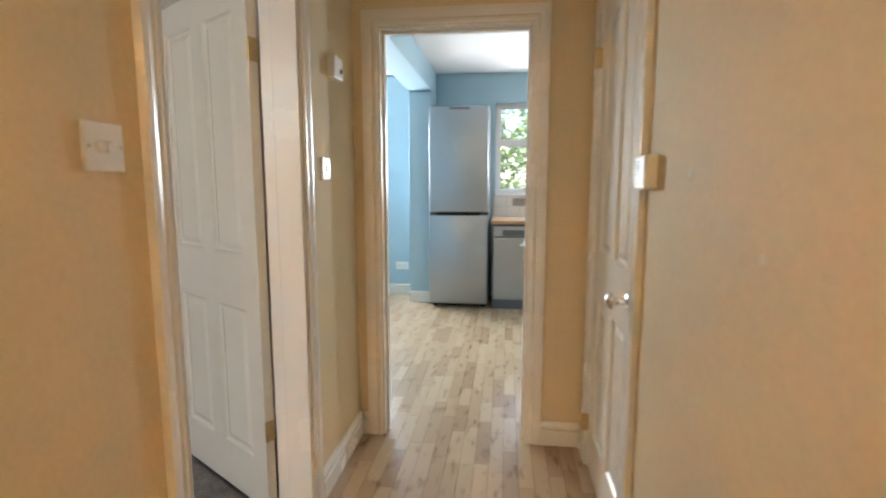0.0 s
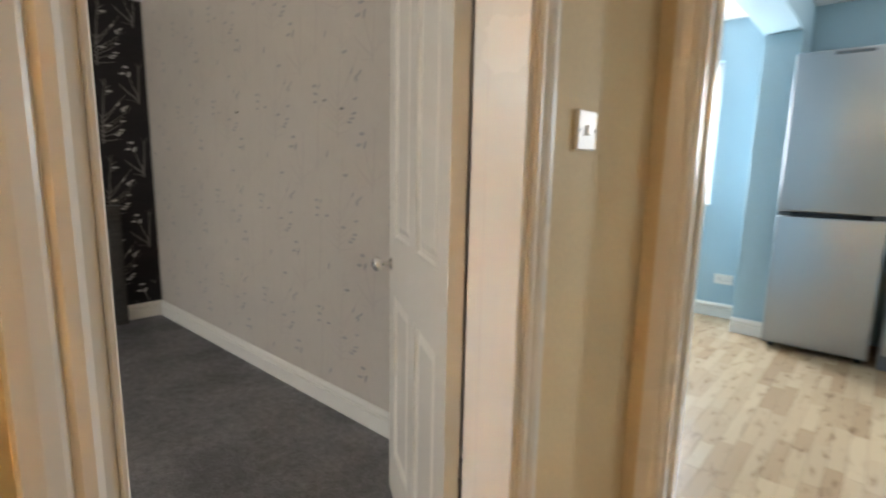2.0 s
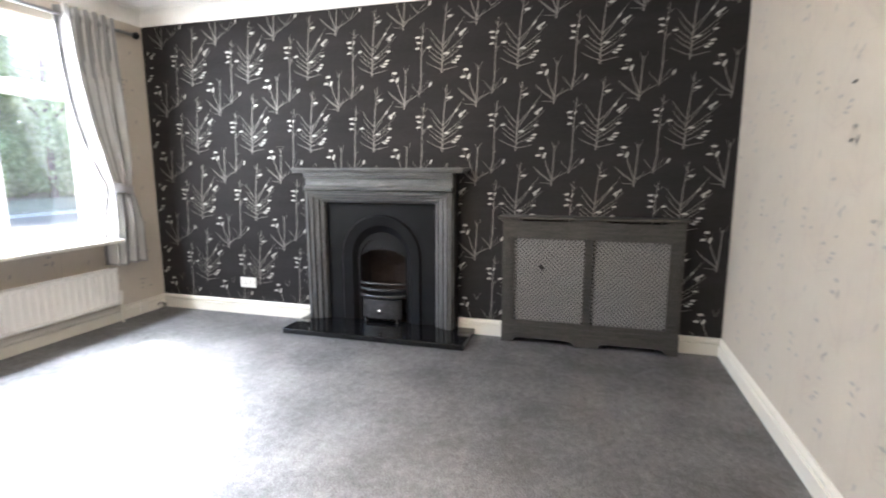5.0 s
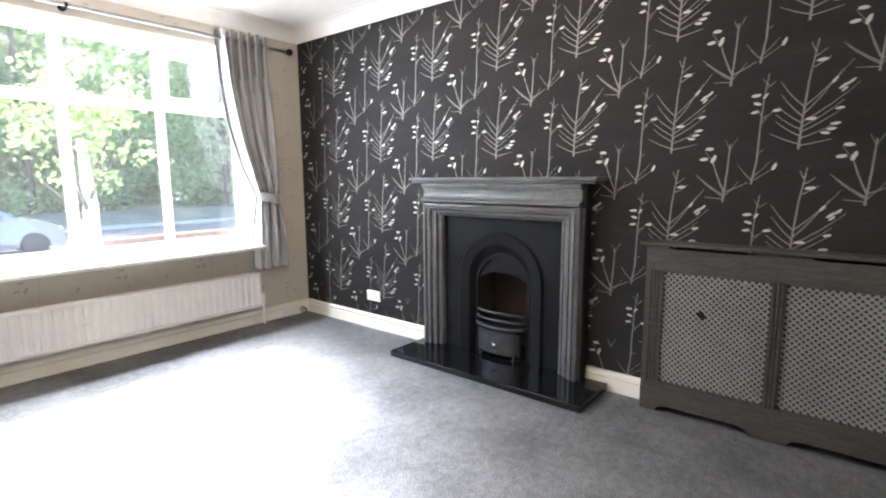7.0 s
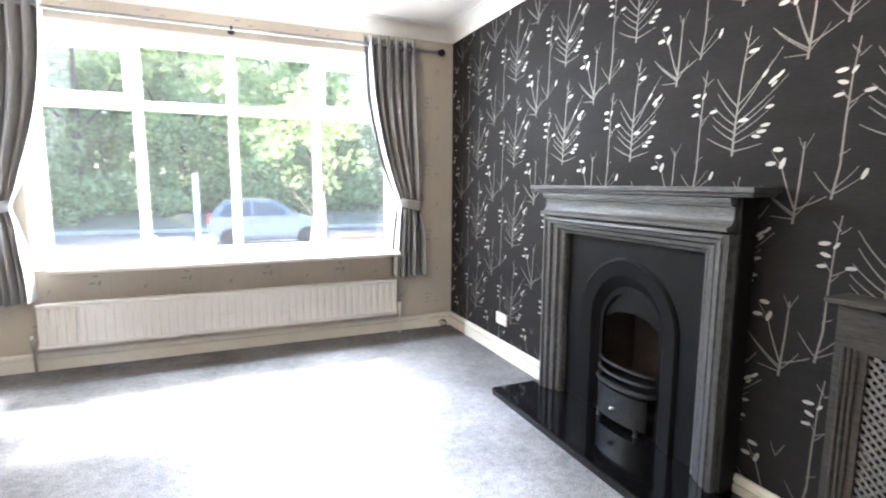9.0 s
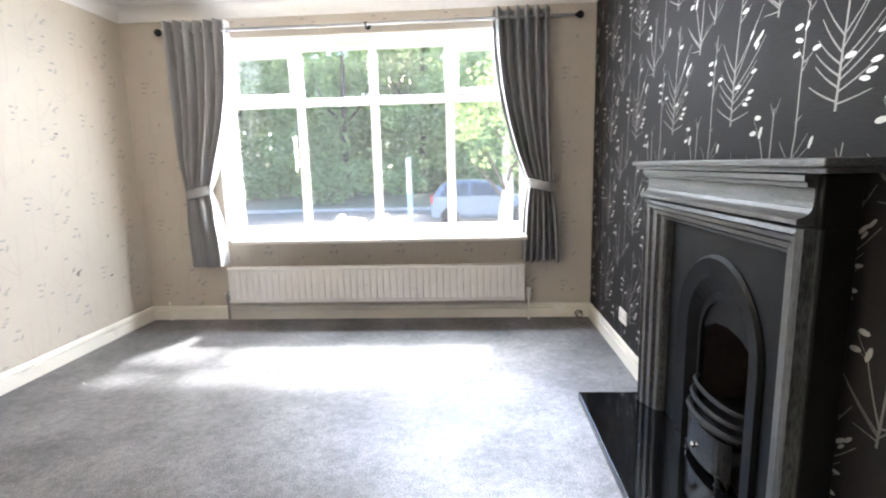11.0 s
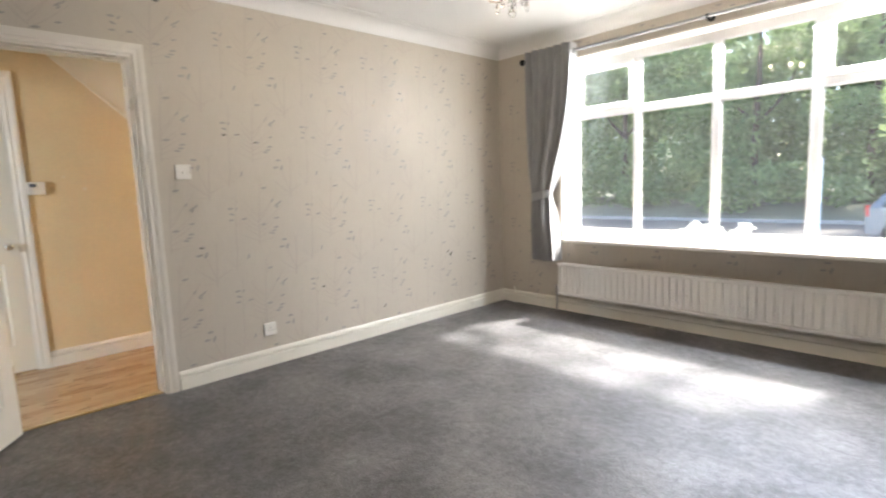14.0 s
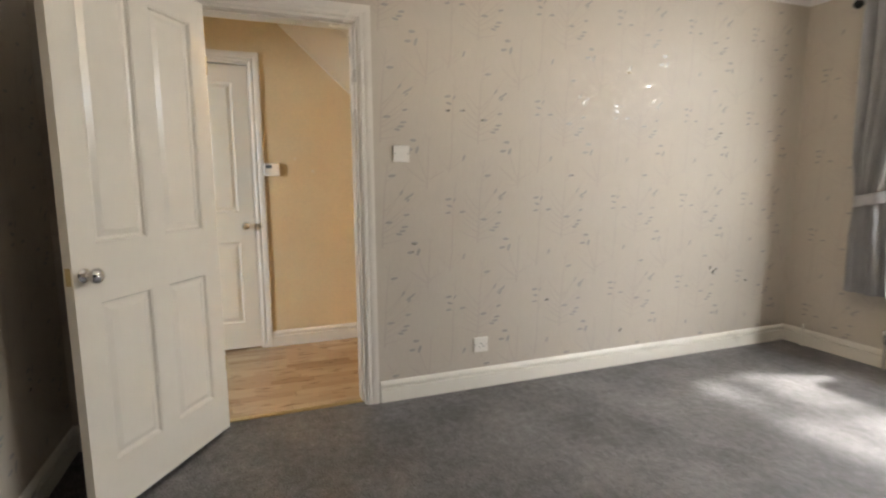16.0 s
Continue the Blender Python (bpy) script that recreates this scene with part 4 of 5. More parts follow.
for yc in (CY0 + 0.044, (G[0][1] + G[1][0]) / 2, CY1 - 0.043):
    bm = bmesh.new()
    for k in (-1, 0, 1):
        bm_box(bm, CX - 0.002, CX + 0.006, yc + k * 0.017 - 0.0055, yc + k * 0.017 + 0.0055, GZ0 - 0.01, GZ1 + 0.01, 0.003)
    part("fluted_strip", bm, M_COVERWOOD, cover)
for gi, (a, b) in enumerate(G):
    bm = bmesh.new()
    step, half = 0.0285, 0.0041
    w, h = b - a, GZ1 - GZ0
    for way in (1, -1):
        k = -h
        while k < w:
            u0, u1 = max(0.0, k), min(w, k + h)
            if u1 - u0 > 0.01:
                v0, v1 = u0 - k, u1 - k
                p = [(a + u, GZ0 + (v if way > 0 else h - v)) for u, v in ((u0, v0), (u1, v1))]
                (y0, z0), (y1, z1) = p
                cuts = [(0.0, 1.0)]
                if gi == 0:
                    # one broken place, where a square of lattice is missing
                    hy, hz, L = 1.702, 0.548, math.hypot(y1 - y0, z1 - z0)
                    t = ((hy - y0) * (y1 - y0) + (hz - z0) * (z1 - z0)) / L ** 2
                    dist = abs((hy - y0) * (z1 - z0) - (hz - z0) * (y1 - y0)) / L
                    if dist < 0.012 and 0 < t < 1:
                        cuts = [(0.0, t - 0.021 / L), (t + 0.021 / L, 1.0)]
                for c0, c1 in cuts:
                    ya, za, yb, zb = y0 + (y1 - y0) * c0, z0 + (z1 - z0) * c0, y0 + (y1 - y0) * c1, z0 + (z1 - z0) * c1
                    nx, nz = -(zb - za), (yb - ya)
                    q = half / math.hypot(nx, nz)
                    nx, nz = nx * q, nz * q
                    x0, x1 = (CX - 0.015, CX - 0.0115) if way > 0 else (CX - 0.0115, CX - 0.008)
                    lo = [bm.verts.new((x0, y, z)) for y, z in ((ya - nx, za - nz), (yb - nx, zb - nz), (yb + nx, zb + nz), (ya + nx, za + nz))]
                    hi = [bm.verts.new((x1, v.co.y, v.co.z)) for v in lo]
                    bm.faces.new(lo), bm.faces.new(hi)
                    for i in range(4):
                        bm.faces.new((lo[i], lo[(i + 1) % 4], hi[(i + 1) % 4], hi[i]))
            k += step
    part("lattice", bm, M_LATTICE, cover, "pale grey diagonal lattice" if gi else "pale grey lattice with one broken hole")

# ---- printed twigs of the wallpapers ----
PW, PH = 0.5365, 0.549


def leaf_shape(x, z, length, turn, fat=0.38):
    """A pointed leaf, as an outline of eight points about its middle."""
    c, s = math.cos(turn), math.sin(turn)
    pts = []
    for k in range(8):
        a = 2 * math.pi * k / 8
        u, v = 0.47 * length * math.cos(a), 0.47 * length * fat * math.sin(a) * (0.85 if k % 4 else 1)
        pts.append((x + u * c - v * s, z + u * s + v * c))
    return pts


def twig(pts, w0, w1):
    """A tapering printed line as a closed outline."""
    left, right = [], []
    for i, (x, z) in enumerate(pts):
        a, b = pts[max(0, i - 1)], pts[min(len(pts) - 1, i + 1)]
        dx, dz = b[0] - a[0], b[1] - a[1]
        q = math.hypot(dx, dz)
        w = 0.8 * (w0 + (w1 - w0) * i / (len(pts) - 1)) / 2
        left.append((x - dz / q * w, z + dx / q * w)), right.append((x + dz / q * w, z - dx / q * w))
    return left + right[::-1]


def bent(x0, z0, x1, z1, sag=0.05, n=5):
    """A twig that leaves its stem sideways and then bends upwards."""
    cx, cz = x0 + (x1 - x0) * (0.5 + sag), z0 + (z1 - z0) * (0.5 - sag)
    out = []
    for k in range(n):
        t = k / (n - 1)
        out.append(((1 - t) ** 2 * x0 + 2 * t * (1 - t) * cx + t * t * x1, (1 - t) ** 2 * z0 + 2 * t * (1 - t) * cz + t * t * z1))
    return out


def motif():
    """One repeat: a long stem with a leaf cluster, a fan-shaped tree and a small bush. Returns twig outlines and leaf outlines."""
    twigs, leaves = [], []
    # stem
    twigs.append(twig([(0.0, -0.01), (0.006, 0.10), (-0.006, 0.25), (-0.012, 0.38), (-0.010, 0.49)], 0.010, 0.0045))
    for x1, z1, z0 in ((-0.068, 0.081, 0.012), (0.074, 0.062, 0.004), (0.060, 0.096, 0.018), (0.034, 0.318, 0.292), (-0.034, 0.335, 0.30), (0.022, 0.455, 0.43), (-0.032, 0.470, 0.44), (0.026, 0.150, 0.13), (0.016, 0.30, 0.272)):
        twigs.append(twig(bent(-0.004, z0, x1, z1), 0.005, 0.0025))
    for x, z, ln, a in ((-0.045, 0.396, 0.042, 0.1), (-0.008, 0.392, 0.030, 1.0), (-0.035, 0.359, 0.038, -0.3), (-0.039, 0.321, 0.036, 0.15), (0.046, 0.324, 0.038, 0.1), (0.080, 0.072, 0.040, 1.25)):
        leaves.append(leaf_shape(x, z, ln, a, 0.45))
    # tree
    ox, oz = 0.172, 0.151
    twigs.append(twig([(ox, oz - 0.005), (ox - 0.008, oz + 0.15), (ox - 0.012, oz + 0.30), (ox - 0.006, oz + 0.464)], 0.012, 0.0055))
    for x1, z1, z0 in ((-0.115, 0.296, 0.177), (-0.103, 0.240, 0.137), (-0.110, 0.190, 0.110), (-0.112, 0.155, 0.082), (-0.106, 0.122, 0.055), (-0.121, 0.071, 0.020), (0.129, 0.364, 0.185), (0.098, 0.325, 0.150), (0.165, 0.266, 0.115), (0.127, 0.200, 0.092), (0.127, 0.164, 0.070), (0.110, 0.100, 0.042), (0.112, 0.036, 0.012), (0.030, 0.420, 0.390), (-0.030, 0.450, 0.41), (0.05, 0.385, 0.345)):
        twigs.append(twig(bent(ox - 0.006, oz + z0, ox + x1, oz + z1, 0.07), 0.0068, 0.003))
    for x, z, ln, a in ((0.021, 0.373, 0.045, 0.1), (0.145, 0.256, 0.042, 0.7), (0.168, 0.272, 0.036, 0.8), (0.120, 0.242, 0.030, 0.8), (0.080, 0.284, 0.036, 1.0), (0.118, 0.165, 0.036, 0.2), (0.024, 0.127, 0.044, 0.05), (0.114, 0.101, 0.040, 0.1), (0.103, 0.079, 0.040, 0.1), (0.085, 0.063, 0.040, -0.15)):
        leaves.append(leaf_shape(ox + x, oz + z, ln, a, 0.42))
    # bush
    ox, oz = 0.422, 0.457
    twigs.append(twig([(ox, oz - 0.005), (ox - 0.004, oz + 0.15), (ox - 0.011, oz + 0.274)], 0.011, 0.006))
    for x0, z0, x1, z1, wd in ((0, 0.040, -0.075, 0.195, 0.0095), (-0.075, 0.195, -0.120, 0.250, 0.004), (-0.070, 0.19, -0.108, 0.204, 0.003), (0, 0.028, -0.139, 0.128, 0.0065), (0, 0.020, -0.120, 0.108, 0.005), (0, 0.012, -0.081, 0.018, 0.005), (0, 0.045, 0.090, 0.092, 0.007), (0, 0.020, 0.052, 0.096, 0.005), (-0.01, 0.245, 0.014, 0.300, 0.004), (-0.01, 0.25, -0.034, 0.292, 0.004)):
        twigs.append(twig(bent(ox + x0, oz + z0, ox + x1, oz + z1, 0.05), wd, wd * 0.55))
    for x, z, ln, a in ((-0.128, 0.253, 0.042, -0.05), (-0.115, 0.204, 0.042, 0.1), (-0.072, 0.204, 0.046, 1.3)):
        leaves.append(leaf_shape(ox + x, oz + z, ln, a, 0.5))
    # the plants all lean a little the same way
    def leaning(pts):
        mid = sum(p[0] for p in pts) / len(pts)
        foot = min((abs(mid - x), z) for x, z in ((0.0, 0.0), (0.172, 0.151), (0.422, 0.457)))[1]
        return [(x + 0.10 * (z - foot), z) for x, z in pts]
    return [leaning(t) for t in twigs], [leaning(t) for t in leaves]


TWIGS, LEAVES = motif()


def print_on(name, wall, axis, face, out, u0, u1, z0, z1, u_origin, z_origin, mats, label, holes=(), flip=1, wide=0.552):
    """Lays the printed repeat flat on a wall face, within a rectangle and outside the holes."""
    for kind, shapes, mat, lift in (("twigs", TWIGS, mats[0], 0.0006), ("leaves", LEAVES, mats[1], 0.0012)):
        verts, faces = [], []
        for i in range(int((u0 - u_origin) / wide) - 2, int((u1 - u_origin) / wide) + 3):
            for j in range(int((z0 - z_origin) / PH) - 2, int((z1 - z_origin) / PH) + 3):
                for shape in shapes:
                    pts = [(u_origin + i * wide + flip * x, z_origin + j * PH + z) for x, z in shape]
                    if any(not (u0 < u < u1 and z0 < z < z1) for u, z in pts):
                        continue
                    if any((any if h[4:] else all)(h[0] < u < h[1] and h[2] < z < h[3] for u, z in pts) for h in holes):
                        continue
                    b = len(verts)
                    w = face + out * lift
                    verts += [(w, u, z) if axis == "X" else (u, w, z) for u, z in pts]
                    if kind == "leaves":
                        faces.append([b + k for k in range(len(pts))])
                    else:
                        m = len(pts) // 2
                        faces += [[b + k, b + k + 1, b + 2 * m - 2 - k, b + 2 * m - 1 - k] for k in range(m - 1)]
        me = bpy.data.meshes.new(name)
        me.from_pydata(verts, [], faces)
        me.materials.append(mat)
        ob = new("printed_" + kind, me)
        ob.parent = wall
        tagged(ob, label, kind="stuff")


print_on("print_west", wall_west, "X", XW, 1, YS + 0.01, YN - 0.01, 0.02, 2.49, 0.786, 1.207, (M_DARK_TWIG, M_DARK_LEAF), "silver twig print on charcoal paper", [(-0.13, 1.08, 0.0, 1.07), (0.2, 0.72, 0.0, 0.82, "open"), (1.44, 2.60, 0.0, 0.88)], wide=PW)
print_on("print_north", wall_north, "Y", YN, -1, XW + 0.01, XE - 0.01, 0.02, 2.49, -2.161, 0.666, (M_LIGHT_TWIG, M_LIGHT_LEAF), "faint pearly twig print on cream paper")
print_on("print_east", wall_east, "X", XE, -1, YS + 0.01, YN - 0.01, 0.02, 2.49, -0.052, 0.711, (M_LIGHT_TWIG, M_LIGHT_LEAF), "faint pearly twig print on cream paper", [(DOOR_Y0 - 0.05, DOOR_Y1 + 0.05, 0, 2.07, "open")], -1)
print_on("print_south", wall_south, "Y", YS, 1, XW + 0.01, XE - 0.01, 0.02, 2.49, -4.15, 1.0, (M_LIGHT_TWIG, M_LIGHT_LEAF), "faint pearly twig print on cream paper", [(WIN_X0 - 0.01, WIN_X1 + 0.01, 0.64, 2.28, "open")], -1)

# ---- sockets and switches ----


def wall_plate(name, m, w, h, label, category, rockers=1, socket=False):
    """A moulded plate; local +z stands off the wall, x across, y up."""
    p = thing(name, m, label, category)
    part("plate", box(-w / 2, w / 2, -h / 2, h / 2, 0, 0.010, 0.003, 2), M_PLASTIC, p)
    for k in range(rockers):
        x = (k - (rockers - 1) / 2) * (w / max(rockers, 1)) * (0.72 if socket else 0.42)
        part("rocker", box(x - 0.007, x + 0.007, (0.012 if socket else -0.011), (0.030 if socket else 0.011), 0.008, 0.0135, 0.002), M_PLASTIC, p)
        if socket:
            bm = join(box(x - 0.003, x + 0.003, 0.002, 0.010, 0.0095, 0.0106), box(x - 0.017, x - 0.009, -0.014, -0.009, 0.0095, 0.0106), box(x + 0.009, x + 0.017, -0.014, -0.009, 0.0095, 0.0106))
            part("pin_slots", bm, M_BLACKMETAL, p)
    for x in (-w * 0.41, w * 0.41):
        part("screw", lathe([(0.0032, 0.009), (0.0032, 0.0107)], 8, "Z", (x, 0, 0)), M_CHROME, p)
    return p


ON_WEST = Matrix(((0, 0, 1, 0), (1, 0, 0, 0), (0, 1, 0, 0), (0, 0, 0, 1)))
ON_EAST = Matrix(((0, 0, -1, 0), (-1, 0, 0, 0), (0, 1, 0, 0), (0, 0, 0, 1)))
ON_SOUTH = Matrix(((-1, 0, 0, 0), (0, 0, 1, 0), (0, 1, 0, 0), (0, 0, 0, 1)))
ON_NORTH = Matrix(((1, 0, 0, 0), (0, 0, -1, 0), (0, 1, 0, 0), (0, 0, 0, 1)))
wall_plate("wall_socket", pose(XW, -0.765, 0.274) @ ON_WEST, 0.150, 0.086, "white double socket low on the charcoal wall", "socket", 2, True)
wall_plate("wall_socket", pose(XE, 0.860, 0.258) @ ON_EAST, 0.088, 0.088, "white single socket on the cream wall", "socket", 1, True)
wall_plate("light_switch", pose(XE, 1.322, 1.349) @ ON_EAST, 0.088, 0.088, "white light switch beside the doorway", "switch", 1)
wall_plate("light_switch", pose(XH, 1.366, 1.333) @ ON_WEST, 0.090, 0.088, "white two gang light switch in the hall", "switch", 2)
wall_plate("light_switch", pose(XH, 2.495, 1.327) @ ON_WEST, 0.088, 0.088, "white light switch near the kitchen doorway", "switch", 1)
wall_plate("phone_socket", pose(-4.12, YS + 0.019, 0.062) @ ON_SOUTH, 0.085, 0.085, "white telephone socket on the skirting", "socket", 0)
wall_plate("wall_socket", pose(-1.02, YB, 0.33) @ ON_NORTH, 0.146, 0.086, "white double socket on the blue kitchen wall", "socket", 2, True)
chime = thing("door_chime", pose(XH, 2.61, 1.74) @ ON_WEST, "white plastic chime box on the hall wall", "chime")
part("case", box(-0.055, 0.055, -0.045, 0.045, 0, 0.032, 0.006, 2), M_PLASTIC, chime)
part("button", lathe([(0.010, 0.031), (0.010, 0.036), (0.006, 0.038)], 14, "Z", (0.025, -0.01, 0)), M_APPDARK, chime)
thermostat = thing("thermostat", pose(XR, 1.935, 1.297) @ ON_EAST, "white wall thermostat with a small grey display", "thermostat")
part("case", box(-0.052, 0.052, -0.045, 0.045, 0, 0.034, 0.005, 2), M_PLASTIC, thermostat)
part("display", box(-0.040, 0.000, 0.008, 0.032, 0.0335, 0.0352), M_APPDARK, thermostat, "grey display window")
part("top_slots", box(-0.045, 0.03, 0.0448, 0.0462, 0.008, 0.028), M_APPDARK, thermostat, "dark vent slots")
single("picture_nail", lathe([(0.0022, 0), (0.0022, 0.018), (0.005, 0.019), (0.005, 0.021)], 8, "Z"), M_BRASS, "small brass nail in the cream wallpaper", "nail", pose(XE, -0.12, 1.852) @ ON_EAST)
coil = [(0.032 * math.cos(a) * (1 - 0.03 * a), 0.034 + 0.03 * math.sin(a) * (1 - 0.02 * a), 0.010 + 0.006 * a) for a in np.linspace(0, 15, 70)]
single("cable_coil", tube([(x, z * 0.6, y) for x, y, z in coil], 0.0035, 6), M_CABLE, "coil of black cable in the room corner", "cable", pose(XW + 0.10, YS + 0.035, 0.0), smooth=True)
single("pipe_stub", join(tube([(0, 0, 0), (0, 0, 0.16)], 0.0075, 8), lathe([(0.013, 0.0), (0.013, 0.012)], 10)), M_SKIRT, "capped painted pipe stub at the skirting", "pipe", pose(-0.86, YS + 0.035, 0), smooth=True)

# pale dabs of filler on the hall wall
for y, z, r in ((1.650, 1.287, 0.012), (1.772, 1.376, 0.009), (1.327, 1.155, 0.010)):
    dab = [(y + r * (1 + 0.25 * math.sin(3 * k + 9 * y)) * math.cos(k * math.pi / 6), z + r * (1 + 0.2 * math.cos(2 * k + 5 * z)) * math.sin(k * math.pi / 6)) for k in range(12)]
    part("filler_dab", prism(dab, "X", XR - 0.0012, XR + 0.001), M_FILLER, wall_hall_east, "pale dab of wall filler")

# ---- pendant light of the living room ----
LX, LY = -2.53, 0.40
pendant = thing("pendant_light", pose(LX, LY, ZC), "lit chrome ceiling light with curved arms and crystal drops", "ceiling light")
part("rose", lathe([(0.055, 0.0), (0.055, -0.010), (0.03, -0.028), (0.008, -0.034)], 20), M_CHROME, pendant, smooth=True)
part("stem", lathe([(0.007, -0.03), (0.007, -0.30), (0.018, -0.315), (0.026, -0.345), (0.016, -0.385), (0.012, -0.43), (0.022, -0.45), (0.008, -0.47)], 16), M_CHROME, pendant, smooth=True)
for k in range(5):
    a = 2 * math.pi * k / 5 + 0.4
    c, s = math.cos(a), math.sin(a)
    arm = part("arm", tube([(r * c, r * s, z) for r, z in ((0.015, -0.435), (0.06, -0.475), (0.105, -0.465), (0.135, -0.41), (0.145, -0.33), (0.145, -0.262))], 0.0065, 8), M_CHROME, pendant, smooth=True)
    part("cup", lathe([(0.008, -0.266), (0.028, -0.25), (0.034, -0.20), (0.030, -0.20), (0.024, -0.245)], 14, "Z", (0.145 * c, 0.145 * s, 0)), M_CRYSTAL, arm, "clear glass cup", True).visible_shadow = False
    part("bulb", lathe([(0.005, -0.245), (0.009, -0.225), (0.013, -0.205), (0.011, -0.185), (0.004, -0.17)], 12, "Z", (0.145 * c, 0.145 * s, 0)), M_CANDLE, arm, "small lit warm bulb", True)
    part("drop", lathe([(0.002, -0.48), (0.008, -0.488), (0.011, -0.505), (0.007, -0.52), (0.002, -0.526)], 8, "Z", (0.07 * c, 0.07 * s, 0)), M_CRYSTAL, arm, "cut crystal drop")
part("finial", join(lathe([(0.003, -0.465), (0.016, -0.475), (0.021, -0.49), (0.016, -0.505), (0.003, -0.512)], 12), lathe([(0.003, -0.512), (0.014, -0.518), (0.019, -0.533), (0.013, -0.548), (0.003, -0.553)], 10)), M_CRYSTAL, pendant, "two crystal balls at the foot")

# ---- staircase over the cupboard ----
stairs = thing("staircase", pose(XR, 0, 0), "cream painted staircase above the hall cupboard", "staircase")
SL = 0.925
lo = lambda y: 1.823 + (y - 1.333) * SL
y_a, y_b = -0.60, 2.88
part("string", prism([(y_a, lo(y_a)), (y_b, lo(y_b)), (y_b, lo(y_b) + 0.40), (y_a, lo(y_a) + 0.40)], "X", -0.022, -0.002), M_SKIRT, stairs)
part("string_moulding", prism([(y_a, lo(y_a) - 0.012), (y_b, lo(y_b) - 0.012), (y_b, lo(y_b) + 0.014), (y_a, lo(y_a) + 0.014)], "X", -0.034, -0.0225), M_SKIRT, stairs)
part("base_rail", prism([(y_a, lo(y_a) + 0.40), (y_b, lo(y_b) + 0.40), (y_b, lo(y_b) + 0.435), (y_a, lo(y_a) + 0.435)], "X", -0.036, 0.03), M_SKIRT, stairs)
part("handrail", prism([(y_a, lo(y_a) + 1.20), (y_b, lo(y_b) + 1.20), (y_b, lo(y_b) + 1.26), (y_a, lo(y_a) + 1.26)], "X", -0.036, 0.03), M_SKIRT, stairs)
for k in range(16):
    y = 0.6 + k * 0.115
    part("baluster", box(-0.018, 0.016, y - 0.017, y + 0.017, lo(y) + 0.41, lo(y) + 1.23, 0.003), M_SKIRT, stairs)
for k in range(13):
    y, z = -0.52 + k * 0.2, 0.185 * (k + 1)
    part("tread", box(0.092, 0.945, y - 0.02, y + 0.22, z - 0.022, z, 0.004), M_CARPET, stairs)
    part("riser", box(0.092, 0.945, y, y + 0.018, z - 0.185, z - 0.022), M_CARPET, stairs)

# ---- hall lamp and front door ----
hall_lamp = thing("hall_pendant", pose(0.0, -0.55, ZC), "warm hall pendant lamp with a pale drum shade", "ceiling light")
part("flex", lathe([(0.04, 0.0), (0.035, -0.02), (0.004, -0.024), (0.004, -0.22)], 14), M_PLASTIC, hall_lamp)
part("shade", lathe([(0.13, -0.38), (0.13, -0.22), (0.126, -0.22), (0.126, -0.38)], 28), M_SHADE, hall_lamp, "glowing drum shade")
part("bulb", lathe([(0.012, -0.22), (0.03, -0.27), (0.03, -0.30), (0.012, -0.33)], 14), M_BULB, hall_lamp, "lit warm bulb")

# ---- kitchen ----
fridge = thing("fridge_freezer", pose(-0.612, 5.585, 0), "tall silver fridge freezer with dark recessed grip", "fridge")
part("carcass", box(0.0, 0.60, 0.055, 0.60, 0.025, 2.025, 0.006), M_APPDARK, fridge)
up = part("upper_door", box(0.002, 0.598, 0, 0.052, 0.985, 2.03, 0.014, 3), M_FRIDGE, fridge, smooth=True)
part("badge", box(0.21, 0.41, -0.004, 0.004, 1.995, 2.015, 0.003), M_APPDARK, up, "small grey plate")
lowd = part("lower_door", box(0.002, 0.598, 0, 0.052, 0.045, 0.955, 0.014, 3), M_FRIDGE, fridge, smooth=True)
part("grip", box(0.08, 0.52, 0.004, 0.05, 0.955, 0.985), M_BLACKMETAL, lowd, "black grip recess")
for x in (0.05, 0.55):
    for y in (0.1, 0.55):
        part("foot", lathe([(0.018, -0.002), (0.018, 0.03)], 10, "Z", (x, y, 0)), M_BLACKMETAL, fridge)
dish = thing("dishwasher", pose(0.035, 5.59, 0), "silver dishwasher with a dark control panel", "dishwasher")
part("body", box(0.0, 0.598, 0.03, 0.58, 0.0, 0.860, 0.004), M_APPDARK, dish)
dd = part("door", box(0.012, 0.586, 0.0, 0.028, 0.10, 0.735, 0.006, 2), M_FRIDGE, dish)
part("control_panel", box(0.012, 0.586, -0.004, 0.028, 0.745, 0.85, 0.005, 2), M_FRIDGE, dish)
part("panel_recess", box(0.10, 0.50, -0.006, -0.003, 0.752, 0.81, 0.001), M_APPDARK, dish, "dark grip recess")
part("handle", tube([(0.28, -0.004, 0.66), (0.28, -0.03, 0.665), (0.42, -0.03, 0.665), (0.42, -0.004, 0.66)], 0.010, 8), M_UPVC, dd, "white pull handle", True)
part("plinth", box(0.005, 0.593, 0.02, 0.03, 0.0, 0.095), M_APPDARK, dish)
cab = thing("base_cabinet", pose(0.64, 5.59, 0), "pale grey kitchen base cabinet beside the dishwasher", "cabinet")
part("body", box(0, 1.45, 0.02, 0.60, 0.0, 0.862), M_UPVC, cab)
for k in range(3):
    d = part("door", box(0.006 + k * 0.48, 0.476 + k * 0.48, 0.0, 0.02, 0.10, 0.855, 0.004), M_UPVC, cab)
    part("handle", tube([(0.05 + k * 0.48, 0.0, 0.70), (0.05 + k * 0.48, -0.025, 0.70), (0.05 + k * 0.48, -0.025, 0.82), (0.05 + k * 0.48, 0.0, 0.82)], 0.006, 8), M_CHROME, d, "chrome bar handle", True)
